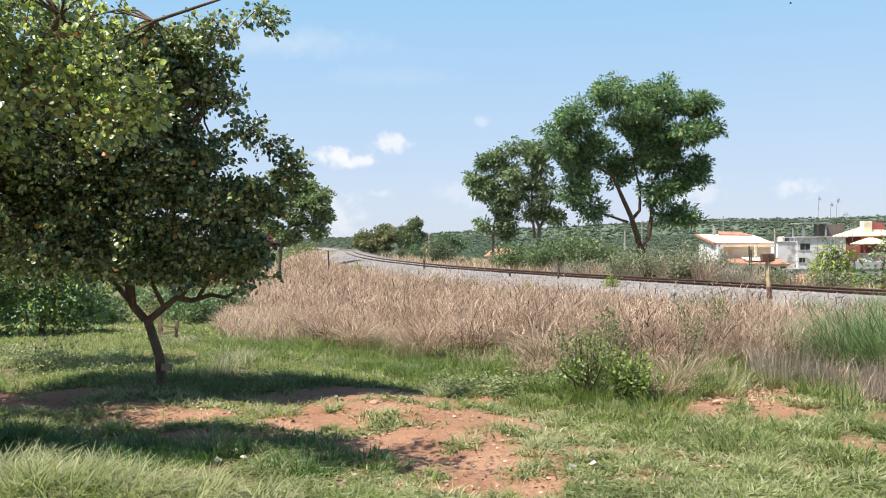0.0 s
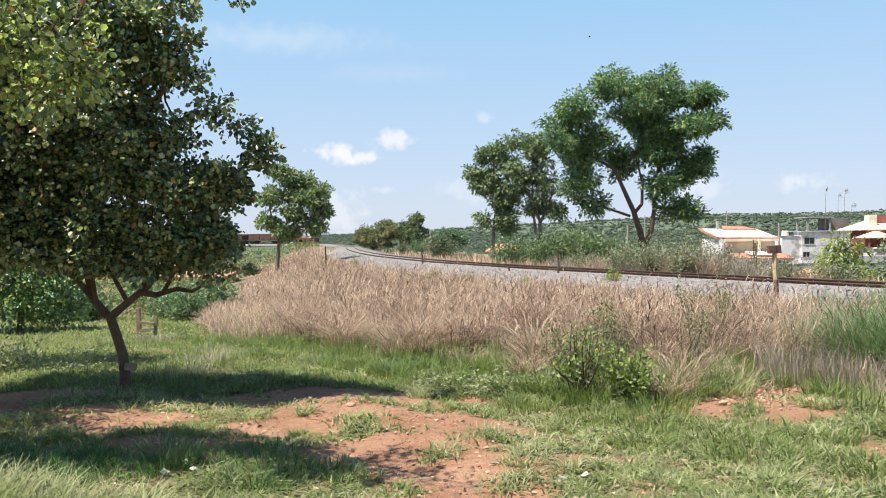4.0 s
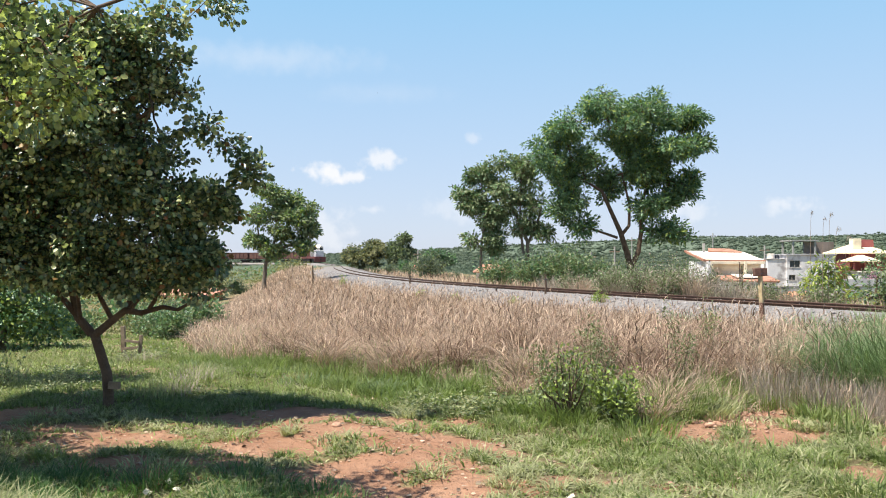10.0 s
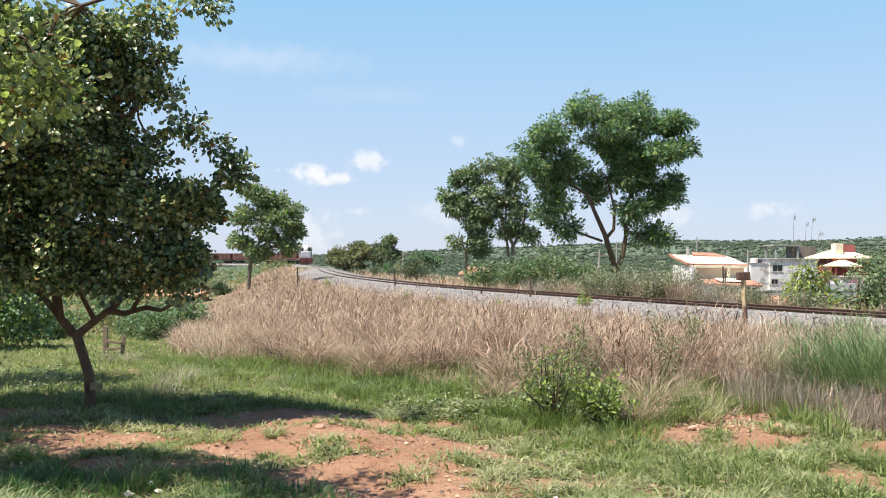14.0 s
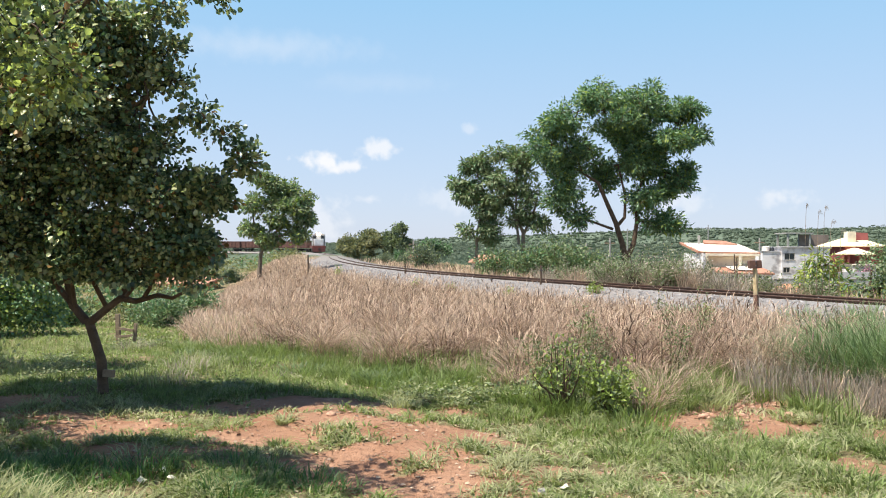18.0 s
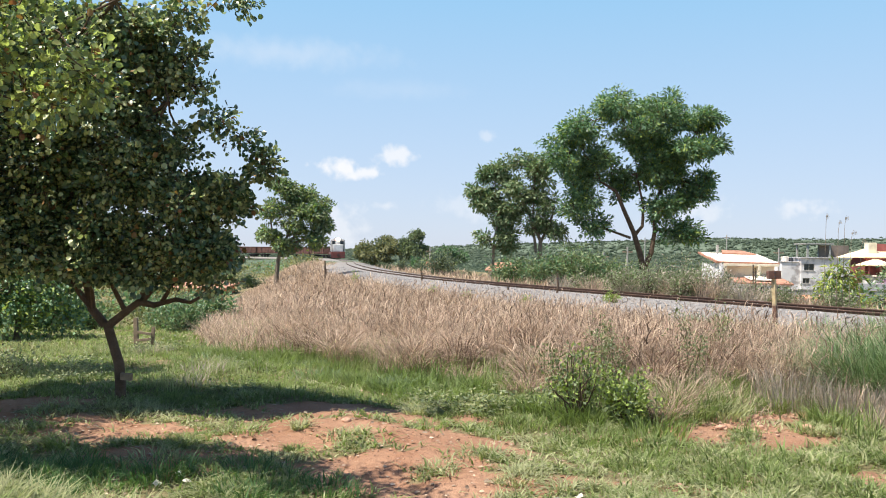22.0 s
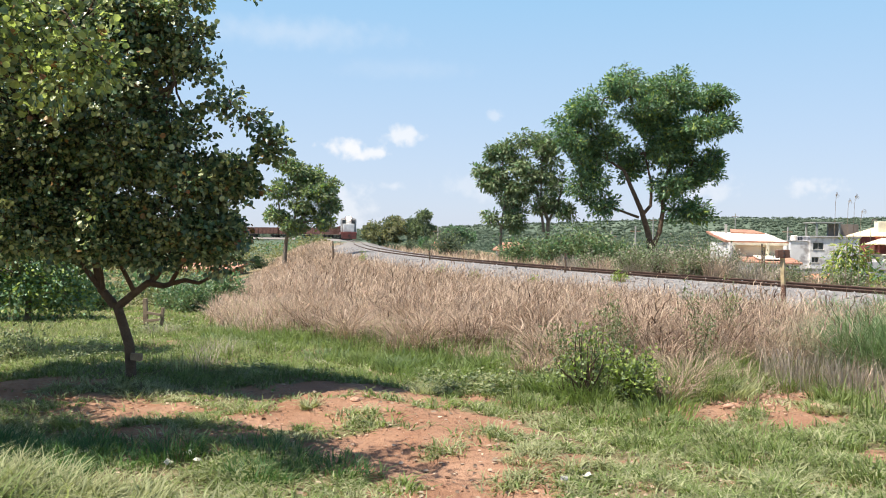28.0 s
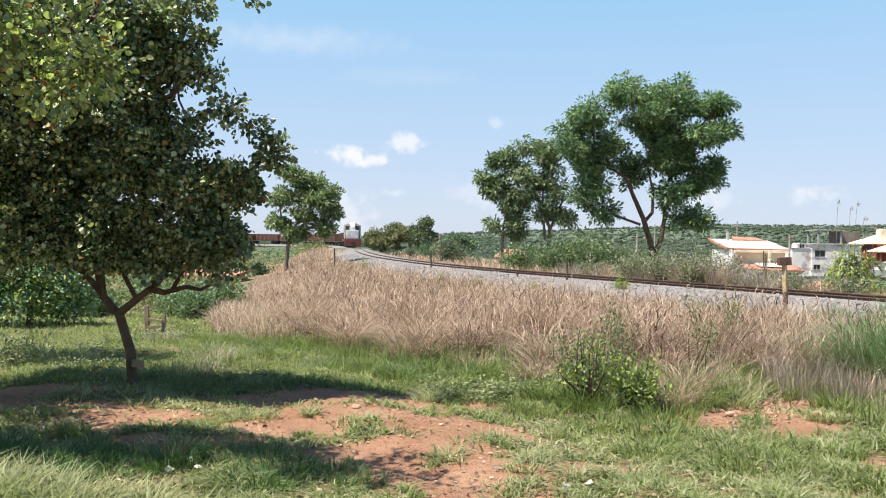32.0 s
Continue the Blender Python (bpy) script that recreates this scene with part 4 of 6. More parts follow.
def build_grass():
    # dry tall grass over the railway bank
    for name, mat, count, seed_h, lab in (("dry_grass", M_DRY, 125000, 0.66, "tall dry straw-coloured grass on the railway bank"), ("withered_grass", M_DRY_DARK, 110000, 0.50, "withered brown grass among the dry stalks")):
        x, y = scatter(count * 2, -0.72, 0.62, 6.5, 130, 1.6)
        z, toe, tr = land(x, y)
        edge = smooth(-7.0, -2.5, x) * (1.35 + 0.8 * smooth(-5.0, -3.0, x) * (1 - smooth(0.2, 1.2, x)) + 1.5 * waves(x, y, 1.1, 9) + 0.7 * waves(x, y, 2.9, 4)) * (1 - smooth(16, 24, y))
        lim = 5.0 - 2.2 * smooth(12, 30, y)
        p = smooth(edge - 0.3, edge + 0.7, toe) * smooth(lim - 1.2, lim, -tr) * (1 - smooth(0.4, 0.6, bare(x, y))) * (1 - 0.6 * smooth(2.0, 2.6, x) * (1 - smooth(9.6, 10.6, y))) * (0.25 + 0.75 * smooth(-0.7, 0.5, waves(x, y, 1.5, 3 if name == 'dry_grass' else 14) + 0.4 * waves(x, y, 4.7, 6)))
        keep = RNG.random(len(x)) < p
        x, y, z, toe = x[keep], y[keep], z[keep], toe[keep]
        n = len(x)
        h = seed_h * RNG.uniform(0.5, 1.25, n) * (0.35 + 0.65 * smooth(0.2, 3.5, toe)) * (1 + 0.35 * waves(x, y, 0.8, 8) + 0.3 * waves(x, y, 3.4, 3)) * (1 - 0.4 * smooth(4.5, 2.5, -tr[keep]))
        w = 0.0034 + 0.00046 * y
        V, F = blades(np.column_stack([x, y, z - 0.02]), h, w * RNG.uniform(0.7, 1.3, n), 0.15 + 1.25 * RNG.random(n) ** 1.1, 3.1 * waves(x, y, 1.9, 2) + RNG.normal(size=n) * 1.0, 3)
        tagged(part(name, tri_mesh(name, V, F), mat), lab, "dry grass", kind="stuff")
    # drooping dry leaves on the stalks
    x, y = scatter(66000, -0.55, 0.6, 7.5, 60, 1.7)
    z, toe, tr = land(x, y)
    p = (1 - smooth(3.9, 4.3, x) * (1 - smooth(11.5, 12.5, y))) * (1 - 0.7 * smooth(2.0, 2.6, x) * (1 - smooth(9.6, 10.6, y))) * smooth(1.2, 2.6, toe + 0.9 * waves(x, y, 1.1, 9)) * smooth(3.0, 4.2, -tr) * (1 - smooth(0.3, 0.5, bare(x, y))) * (0.15 + 0.85 * smooth(-0.3, 0.6, waves(x, y, 2.3, 5) + 0.5 * waves(x, y, 5.1, 1)))
    keep = RNG.random(len(x)) < p
    x, y, z = x[keep], y[keep], z[keep]
    n = len(x)
    z = z + RNG.uniform(0.05, 0.62, n) * (1 + 0.35 * waves(x, y, 0.8, 8))
    for i, (name, mat) in enumerate((("straw_leaves", M_DRY), ("withered_leaves", M_DRY_DARK))):
        c = slice(i * n * 2 // 5, n * 2 // 5 if i == 0 else n)
        m = len(x[c])
        V, F = blades(np.column_stack([x[c], y[c], z[c]]), RNG.uniform(0.12, 0.30, m), (0.007 + 0.0005 * y[c]) * RNG.uniform(0.6, 1.4, m), RNG.uniform(0.4, 2.0, m), RNG.uniform(0, 6.28, m), 3)
        tagged(part(name, tri_mesh(name, V, F), mat), "curled dry leaves on the stalks of the bank", "dry grass", kind="stuff")
    # straw down the outer flank of the bank
    n = 36000
    i = RNG.choice(len(TOE_LINE), n, p=(lambda q: q / q.sum())(np.where((TOE_LINE[:, 1] > 14) & (TOE_LINE[:, 1] < 180), 1 / np.maximum(TOE_LINE[:, 1], 14) ** 1.1, 0)))
    x, y = TOE_LINE[i, 0] + RNG.uniform(-0.3, 6.5, n), TOE_LINE[i, 1] + RNG.uniform(-1, 1, n)
    z, toe, tr = land(x, y)
    k = (toe > -0.2) & (tr < -3.4) & (RNG.random(n) < 0.35 + 0.65 * smooth(-0.5, 0.3, waves(x, y, 0.7, 4)))
    x, y, z, toe = x[k], y[k], z[k], toe[k]
    n = len(x)
    V, F = blades(np.column_stack([x, y, z - 0.02]), (0.25 + 0.4 * smooth(0, 3.5, toe)) * RNG.uniform(0.6, 1.3, n), (0.003 + 0.0006 * y) * RNG.uniform(0.7, 1.3, n), 0.15 + 1.1 * RNG.random(n), RNG.uniform(0, 6.28, n), 3)
    tagged(part("flank_straw", tri_mesh("flank_straw", V, F), M_DRY), "dry straw down the outer flank of the bank", "dry grass", kind="stuff")
    # thick straw at the corner where the bank runs off into the distance
    n = 46000
    i = RNG.choice(len(TOE_LINE), n, p=(lambda q: q / q.sum())(np.where((TOE_LINE[:, 1] > 14.2) & (TOE_LINE[:, 1] < 60), 1 / TOE_LINE[:, 1], 0)))
    x, y = TOE_LINE[i, 0] + RNG.uniform(-0.2, 3.2, n), TOE_LINE[i, 1] + RNG.uniform(-0.6, 0.6, n)
    z, toe, tr = land(x, y)
    k = (toe > -0.15) & (tr < -3.4) & (RNG.random(n) < 0.45 + 0.55 * smooth(-0.4, 0.4, waves(x, y, 1.1, 7)))
    x, y, z = x[k], y[k], z[k]
    n = len(x)
    V, F = blades(np.column_stack([x, y, z - 0.02]), RNG.uniform(0.25, 0.6, n), (0.003 + 0.0005 * y) * RNG.uniform(0.7, 1.3, n), RNG.uniform(0.2, 1.4, n), RNG.uniform(0, 6.28, n), 3)
    tagged(part("corner_straw", tri_mesh("corner_straw", V, F), M_DRY), "soft pale straw on the shoulder of the bank", "dry grass", kind="stuff")
    # a fringe of straw beyond the rails
    x, y = scatter(40000, -0.25, 0.62, 17, 110, 1.3)
    z, toe, tr = land(x, y)
    k = (tr > 2.9) & (tr < 11) & (RNG.random(len(x)) < 1.2 - tr / 12) & (waves(x, y, 0.5, 2) > -0.6)
    x, y, z = x[k], y[k], z[k]
    n = len(x)
    V, F = blades(np.column_stack([x, y, z - 0.02]), RNG.uniform(0.3, 0.75, n), (0.006 + 0.0009 * y) * RNG.uniform(0.7, 1.3, n), RNG.uniform(0.1, 0.8, n), RNG.uniform(0, 6.28, n), 2)
    tagged(part("verge_straw", tri_mesh("verge_straw", V, F), M_DRY), "dry straw along the far side of the track", "dry grass", kind="stuff")
    # turf in tufts
    for name, mat, count, hh, ww, lab in (("green_grass", M_GRASS, 62000, 0.080, 0.0098, "short green grass growing in tufts"), ("pale_grass", M_GRASS_PALE, 78000, 0.075, 0.0095, "pale bleached grass blades among the green")):
        x, y = scatter(count * 2, -0.75, 0.62, 4.2, 40, 1.9)
        tx, ty = np.round(x / 0.13 + 0.4 * np.sin(y * 31)) * 0.13, np.round(y / 0.13 + 0.4 * np.sin(x * 27)) * 0.13
        x, y = tx + RNG.normal(size=len(x)) * 0.045, ty + RNG.normal(size=len(x)) * 0.045
        z, toe, tr = land(x, y)
        p = (1 - smooth(0.22, 0.62, bare(x, y))) * np.where(toe < 3.4, 1, 0.15) * (0.12 + 0.88 * smooth(-0.4, 0.6, waves(x, y, 4.1, 2) + 0.8 * waves(x, y, 1.9, 7) + 0.2 * smooth(0.0, 2.0, x))) * np.where(tr < -2.6, 1, 0)
        keep = RNG.random(len(x)) < p
        x, y, z = x[keep], y[keep], z[keep]
        n = len(x)
        lush = 0.6 + 0.5 * smooth(-0.3, 0.8, waves(x, y, 1.1, 6)) + 0.3 * smooth(0.5, 3.0, x + 0.3 * (9 - y)) * (y < 9)
        h = hh * lush * RNG.uniform(0.5, 1.5, n) * (1 + 0.03 * y)
        V, F = blades(np.column_stack([x, y, z - 0.01]), h, (ww + 0.0007 * y) * RNG.uniform(0.6, 1.4, n), RNG.uniform(0.3, 2.2, n), RNG.uniform(0, 6.28, n), 2)
        tagged(part(name, tri_mesh(name, V, F), mat), lab, "grass", kind="stuff")


def build_field():
    n = 60000
    x, y = scatter(n, -0.62, 0.0, 8.8, 22, 1.2)
    z, toe, tr = land(x, y)
    k = (toe < 0.8) & (bare(x, y) < 0.4) & (RNG.random(n) < 0.35 + 0.65 * smooth(-0.5, 0.5, waves(x, y, 1.4, 3)))
    x, y, z = x[k], y[k], z[k]
    n = len(x)
    V, F = blades(np.column_stack([x, y, z - 0.01]), RNG.uniform(0.05, 0.16, n), (0.006 + 0.0006 * y) * RNG.uniform(0.7, 1.3, n), RNG.uniform(0.3, 1.8, n), RNG.uniform(0, 6.28, n), 2)
    tagged(part("field_grass", tri_mesh("field_grass", V, F), M_GRASS), "short fresh green grass of the field", "grass", kind="stuff")


build_shrubs()
build_grass()
build_field()


# ---- beyond the track: houses, poles, woods ----
M_CREAM = surface("cream_wall", (0.72, 0.64, 0.46), (0.82, 0.75, 0.58), 0.8, 0.9, 0.2, 12, stain=(0.42, 0.34, 0.25), stain_amount=0.5, stain_scale=0.7)
M_WHITE_WALL = surface("white_wall", (0.66, 0.63, 0.615), (0.80, 0.765, 0.745), 0.8, 0.9, 0.2, 12, stain=(0.24, 0.21, 0.20), stain_amount=0.75, stain_scale=1.3)
M_GREY_WALL = surface("grey_wall", (0.36, 0.35, 0.36), (0.52, 0.51, 0.51), 0.8, 0.9, 0.2, 12, stain=(0.18, 0.16, 0.15), stain_amount=0.6, stain_scale=0.5)
M_RED_WALL = surface("dark_red_wall", (0.20, 0.055, 0.05), (0.28, 0.09, 0.075), 0.8, 0.85, 0.2, 12)
M_TILE_RED = surface("red_roof_tile", (0.36, 0.165, 0.105), (0.50, 0.265, 0.175), 2.5, 0.85, 0.5, 9, stain=(0.18, 0.10, 0.07), stain_amount=0.6)
M_TILE_CREAM = surface("sandy_roof", (0.80, 0.63, 0.38), (0.90, 0.76, 0.52), 2.0, 0.85, 0.4, 9, stain=(0.45, 0.28, 0.15), stain_amount=0.35)
M_SHEET_ROOF = surface("pale_sheet_roof", (0.78, 0.68, 0.55), (0.88, 0.80, 0.70), 1.5, 0.8, 0.3, 9, stain=(0.50, 0.32, 0.22), stain_amount=0.4)
M_CONCRETE = surface("concrete", (0.30, 0.28, 0.255), (0.44, 0.415, 0.38), 1.2, 0.9, 0.3, 14, stain=(0.2, 0.18, 0.16), stain_amount=0.4)
M_BRICK = surface("orange_brick", (0.50, 0.20, 0.10), (0.62, 0.30, 0.17), 3, 0.9, 0.4, 14)
M_BLOSSOM = surface("pink_blossom", (0.45, 0.20, 0.30), (0.62, 0.36, 0.45), 2, 0.7, 0, 20, island=0.3, thin=0.2)


def wall_box(x0, x1, y0, y1, z0, z1, parent, mat, name="wall", holes=(), label=""):
    """Four walls, the front one pierced by openings (x0, x1, z0, z1)."""
    t = 0.2
    if holes:
        cuts_x = sorted({x0, x1, *[h[0] for h in holes], *[h[1] for h in holes]})
        cuts_z = sorted({z0, z1, *[h[2] for h in holes], *[h[3] for h in holes]})
        bm = bmesh.new()
        for a, b in zip(cuts_x, cuts_x[1:]):
            for c, d in zip(cuts_z, cuts_z[1:]):
                mx, mz = (a + b) / 2, (c + d) / 2
                if not any(h[0] < mx < h[1] and h[2] < mz < h[3] for h in holes):
                    box(a, b, y0, y0 + t, c, d, 0, bm)
        bmesh.ops.remove_doubles(bm, verts=bm.verts, dist=0.0005)
        part(name, bm, mat, parent, label)
    else:
        part(name, box(x0, x1, y0, y0 + t, z0, z1), mat, parent, label)
    part(name, box(x0, x0 + t, y0 + t, y1, z0, z1), mat, parent)
    part(name, box(x1 - t, x1, y0 + t, y1, z0, z1), mat, parent)
    part(name, box(x0 + t, x1 - t, y1 - t, y1, z0, z1), mat, parent)
    for a, b, c, d in holes:
        w = part("window", box(a + 0.05, b - 0.05, y0 + 0.12, y0 + 0.15, c + 0.05, d - 0.05), M_DARK_PANE, parent)
        fr = bmesh.new()
        for q in ((a, b, c, c + 0.06), (a, b, d - 0.06, d), (a, a + 0.06, c + 0.06, d - 0.06), (b - 0.06, b, c + 0.06, d - 0.06), ((a + b) / 2 - 0.025, (a + b) / 2 + 0.025, c + 0.06, d - 0.06)):
            box(q[0], q[1], y0 + 0.06, y0 + 0.115, q[2], q[3], 0, fr)
        part("frame", fr, M_CONCRETE, w)
        part("sill", box(a - 0.06, b + 0.06, y0 - 0.06, y0 + 0.05, c - 0.07, c - 0.004), M_CONCRETE, w)


M_DARK_PANE = surface("window_pane", (0.03, 0.035, 0.04), (0.06, 0.065, 0.07), 2, 0.12, 0, 10, gloss=0.6)


def slab(pts, thick, name="roof"):
    """A sloping slab over four corners."""
    bm = bmesh.new()
    top = [bm.verts.new(p) for p in pts]
    low = [bm.verts.new((p[0], p[1], p[2] - thick)) for p in pts]
    bm.faces.new(top)
    bm.faces.new(low[::-1])
    for i in range(4):
        j = (i + 1) % 4
        bm.faces.new((top[j], top[i], low[i], low[j]))
    bmesh.ops.recalc_face_normals(bm, faces=bm.faces)
    return bm


def hip_roof(x0, x1, y0, y1, z, h, over=0.35, thick=0.14, ridge=0.35):
    bm = bmesh.new()
    a, b, c, d = x0 - over, x1 + over, y0 - over, y1 + over
    m = (c + d) / 2
    r0, r1 = a + (b - a) * ridge, b - (b - a) * ridge
    base = [bm.verts.new(p) for p in ((a, c, z), (b, c, z), (b, d, z), (a, d, z))]
    low = [bm.verts.new((v.co.x, v.co.y, z - thick)) for v in base]
    r = [bm.verts.new((r0, m, z + h)), bm.verts.new((r1, m, z + h))]
    for f in ((base[0], base[1], r[1], r[0]), (base[1], base[2], r[1]), (base[2], base[3], r[0], r[1]), (base[3], base[0], r[0])):
        bm.faces.new(f)
    for i in range(4):
        j = (i + 1) % 4
        bm.faces.new((base[j], base[i], low[i], low[j]))
    bm.faces.new(low[::-1])
    bmesh.ops.recalc_face_normals(bm, faces=bm.faces)
    return bm


M_BRICK_DULL = surface("dull_brick", (0.20, 0.15, 0.12), (0.30, 0.23, 0.19), 0.8, 0.9, 0.3, 12)
M_LEAF_YELLOW = surface("mango_leaf", (0.22, 0.27, 0.05), (0.38, 0.40, 0.10), 1.5, 0.45, 0, 20, island=0.35, thin=0.3)


def build_houses():
    g = -4.4
    h = thing("cream_house", 0, 0, 0, label="cream plastered house with pale sloping roof and red tile porch", category="house")
    wall_box(29.4, 35.4, 95, 101, g, 1.15, h, M_CREAM)
    part("roof", slab([(29.0, 94.5, 1.40), (35.7, 94.5, 1.32), (35.7, 98.2, 1.85), (29.0, 98.2, 1.95)], 0.16), M_SHEET_ROOF, h, "pale sheet roof")
    part("roof", slab([(28.9, 98.0, 2.0), (35.6, 98.0, 1.9), (35.6, 101.5, 2.35), (28.9, 101.5, 2.45)], 0.16), M_SHEET_ROOF, h, "pale sheet roof")
    part("roof_edge", slab([(28.75, 94.4, 1.44), (29.05, 94.4, 1.44), (29.05, 101.6, 2.5), (28.75, 101.6, 2.5)], 0.22), M_TILE_RED, h, "row of red ridge tiles")
    part("roof_edge", slab([(29.05, 94.3, 1.38), (35.7, 94.3, 1.30), (35.7, 94.55, 1.36), (29.05, 94.55, 1.44)], 0.2), M_TILE_RED, h)
    part("upper_roof", slab([(31.2, 100.2, 2.42), (35.2, 100.2, 2.3), (34.6, 103, 2.72), (32.0, 103, 2.78)], 0.16), M_TILE_RED, h, "heap of red roof tiles")
    part("end_wall", box(29.1, 29.38, 93.6, 101, g, 1.22), M_WHITE_WALL, h, "sunlit white end wall")
    for x in (29.6, 33.3):
        part("pillar", box(x, x + 0.28, 94.2, 94.5, g, 1.2, 0.02), M_CREAM, h)
    part("beam", box(29.4, 35.6, 94.25, 94.45, 0.92, 1.2, 0.02), M_CREAM, h)
    part("chimney", box(30.5, 30.75, 100, 100.25, 2.3, 3.3, 0.02), M_CONCRETE, h)
    part("porch_roof", slab([(30.2, 91.5, -0.80), (36.2, 91.5, -0.88), (36.2, 94.9, -0.36), (30.2, 94.9, -0.28)], 0.16), M_TILE_RED, h, "red tiled porch roof")
    part("porch_canopy", slab([(31.8, 92.2, -0.48), (34.6, 92.2, -0.52), (34.6, 94.2, -0.22), (31.8, 94.2, -0.18)], 0.08), M_SHEET_ROOF, h)
    wall_box(30.5, 36.0, 91.8, 94.8, g, -0.95, h, M_WHITE_WALL, holes=((31.2, 31.9, -1.9, -1.15), (32.7, 33.4, -1.9, -1.15), (34.2, 34.9, -1.9, -1.15), (35.2, 35.8, -1.9, -1.15)))
    h = thing("white_house", 0, 0, 0, label="stained white flat-roofed house with dark windows", category="house")
    wall_box(44.4, 50.6, 110, 117, g, 1.95, h, M_WHITE_WALL, holes=((44.75, 46.1, 0.35, 1.25), (44.6, 45.5, -1.3, -0.6)))
    wall_box(42.0, 44.38, 110.3, 117, g, 1.4, h, M_WHITE_WALL)
    part("roof", box(44.2, 50.8, 109.8, 117.2, 1.954, 2.07, 0.02), M_GREY_WALL, h, "dark weathered roof edge")
    part("roof", box(41.9, 44.19, 110.2, 117.1, 1.404, 1.5, 0.02), M_GREY_WALL, h)
    t = thing("water_tank", 42.9, 111.5, 1.5, label="round white water tank on the flat roof", category="water tank")
    part("tank", cylinder(0.45, 0.55, "z", (0, 0, 0.275)), M_SHEET_ROOF, t)
    part("lid", cylinder(0.48, 0.08, "z", (0, 0, 0.6), r2=0.3), M_SHEET_ROOF, t)
    t = thing("water_tank", 43.7, 111.6, 1.5, label="small dark water tank on the flat roof", category="water tank")
    part("tank", cylinder(0.3, 0.45, "z", (0, 0, 0.225)), M_STEEL_DULL, t)
    part("lid", cylinder(0.32, 0.06, "z", (0, 0, 0.48), r2=0.2), M_STEEL_DULL, t)
    h = thing("red_house", 2.4, 0, 0, label="dark red house with sandy hipped roofs and a cream chimney", category="house")
    wall_box(51.2, 56.2, 112, 119, g, 2.2, h, M_RED_WALL, holes=((53.5, 54.6, 0.5, 1.2),))
    wall_box(50.6, 54.2, 108, 111.9, g, -0.25, h, M_WHITE_WALL)
    part("roof", hip_roof(51.0, 56.2, 112, 119, 2.25, 1.15), M_TILE_CREAM, h, "sandy hipped roof")
    part("porch_roof", hip_roof(50.0, 53.0, 108.6, 111.6, 1.2, 0.75, 0.3, 0.12, 0.4), M_TILE_CREAM, h, "sandy porch roof")
    for x in (50.1, 51.5, 52.9):
        part("porch_post", box(x - 0.1, x + 0.1, 108.7, 108.9, -0.1, 1.1, 0.02), M_RED_WALL, h)
    part("porch_wall", box(50.5, 54.3, 110.6, 110.8, -0.1, 1.1), M_RED_WALL, h)
    part("terrace", box(50.4, 54.4, 107.6, 111.9, -0.246, -0.1, 0.02), M_SHEET_ROOF, h)
    part("chimney", box(52.1, 53.2, 113.2, 114.4, 2.3, 4.15, 0.04), M_CREAM, h, "cream plastered chimney")
    part("gable", slab([(53.0, 114.2, 3.2), (55.4, 114.2, 3.0), (55.4, 114.5, 4.0), (53.0, 114.5, 4.1)], 0.2), M_RED_WALL, h)
    w = thing("boundary_wall", 0, 0, 0, label="low grey rendered boundary wall", category="wall")
    part("wall", box(32.5, 45.0, 85, 85.25, g, -1.3, 0.03), M_GREY_WALL, w)
    part("coping", box(32.4, 45.1, 84.95, 85.3, -1.296, -1.2, 0.02), M_CONCRETE, w)
    w = thing("retaining_wall", 0, 0, 0, label="pale blue-grey wall below the red house", category="wall")
    part("wall", box(48.5, 56, 104, 104.3, g, -1.0, 0.03), M_GREY_WALL, w)
    s = thing("tiled_shed", 0, 0, 0, label="low shed with an orange tiled roof below the railway", category="shed")
    wall_box(24.2, 26.9, 60, 62.5, g, -1.4, s, M_WHITE_WALL)
    part("roof", hip_roof(24.2, 26.9, 60, 62.5, -1.32, 0.5, 0.25, 0.1, 0.3), M_BRICK, s)
    for x, y, z, w, d, col, lab in ((4.3, 75, 0.35, 2.6, 3, M_WHITE_WALL, "small house with red tile roof among trees"), (11.4, 80, -2.8, 3.2, 3, M_CREAM, "small house with red tile roof among trees"), (-2.6, 98, 0.2, 2.2, 3, M_WHITE_WALL, "whitewashed hut with red tile roof beside bushes"), (17.5, 84, -2.7, 4.5, 4, M_CREAM, "wide low house with red tile roof among trees")):
        hh = thing("small_house", 0, 0, 0, label=lab, category="house", group="small houses in the valley")
        wall_box(x - w / 2, x + w / 2, y, y + d, g - 1, z, hh, col, holes=((x - w * 0.3, x - w * 0.05, z - 1.5, z - 0.7), (x + w * 0.1, x + w * 0.35, z - 1.5, z - 0.7)))
        part("roof", hip_roof(x - w / 2, x + w / 2, y, y + d, z + 0.05, 0.65, 0.3, 0.1, 0.25), M_TILE_RED, hh)
    b = thing("brick_house", 0, 0, 0, label="low unplastered orange brick house in the hollow", category="house")
    wall_box(-20.6, -16.6, 60, 64, -4.0, -1.0, b, M_BRICK, holes=((-19.6, -19.1, -2.6, -2.0), (-18.0, -17.5, -2.6, -2.0)))
    part("roof", slab([(-20.9, 59.7, -0.97), (-16.3, 59.7, -0.97), (-16.3, 64.3, -0.65), (-20.9, 64.3, -0.65)], 0.12), M_TILE_RED, b)
    c = thing("concrete_frame", 2.4, 0, 0.3, label="unfinished concrete building frame on the wooded slope", category="building")
    part("roof_slab", box(67.1, 72.6, 170, 176, 4.6, 4.85, 0.03), M_CONCRETE, c)
    part("floor_slab", box(67.4, 74.5, 170.2, 176, 1.9, 2.1, 0.03), M_CONCRETE, c)
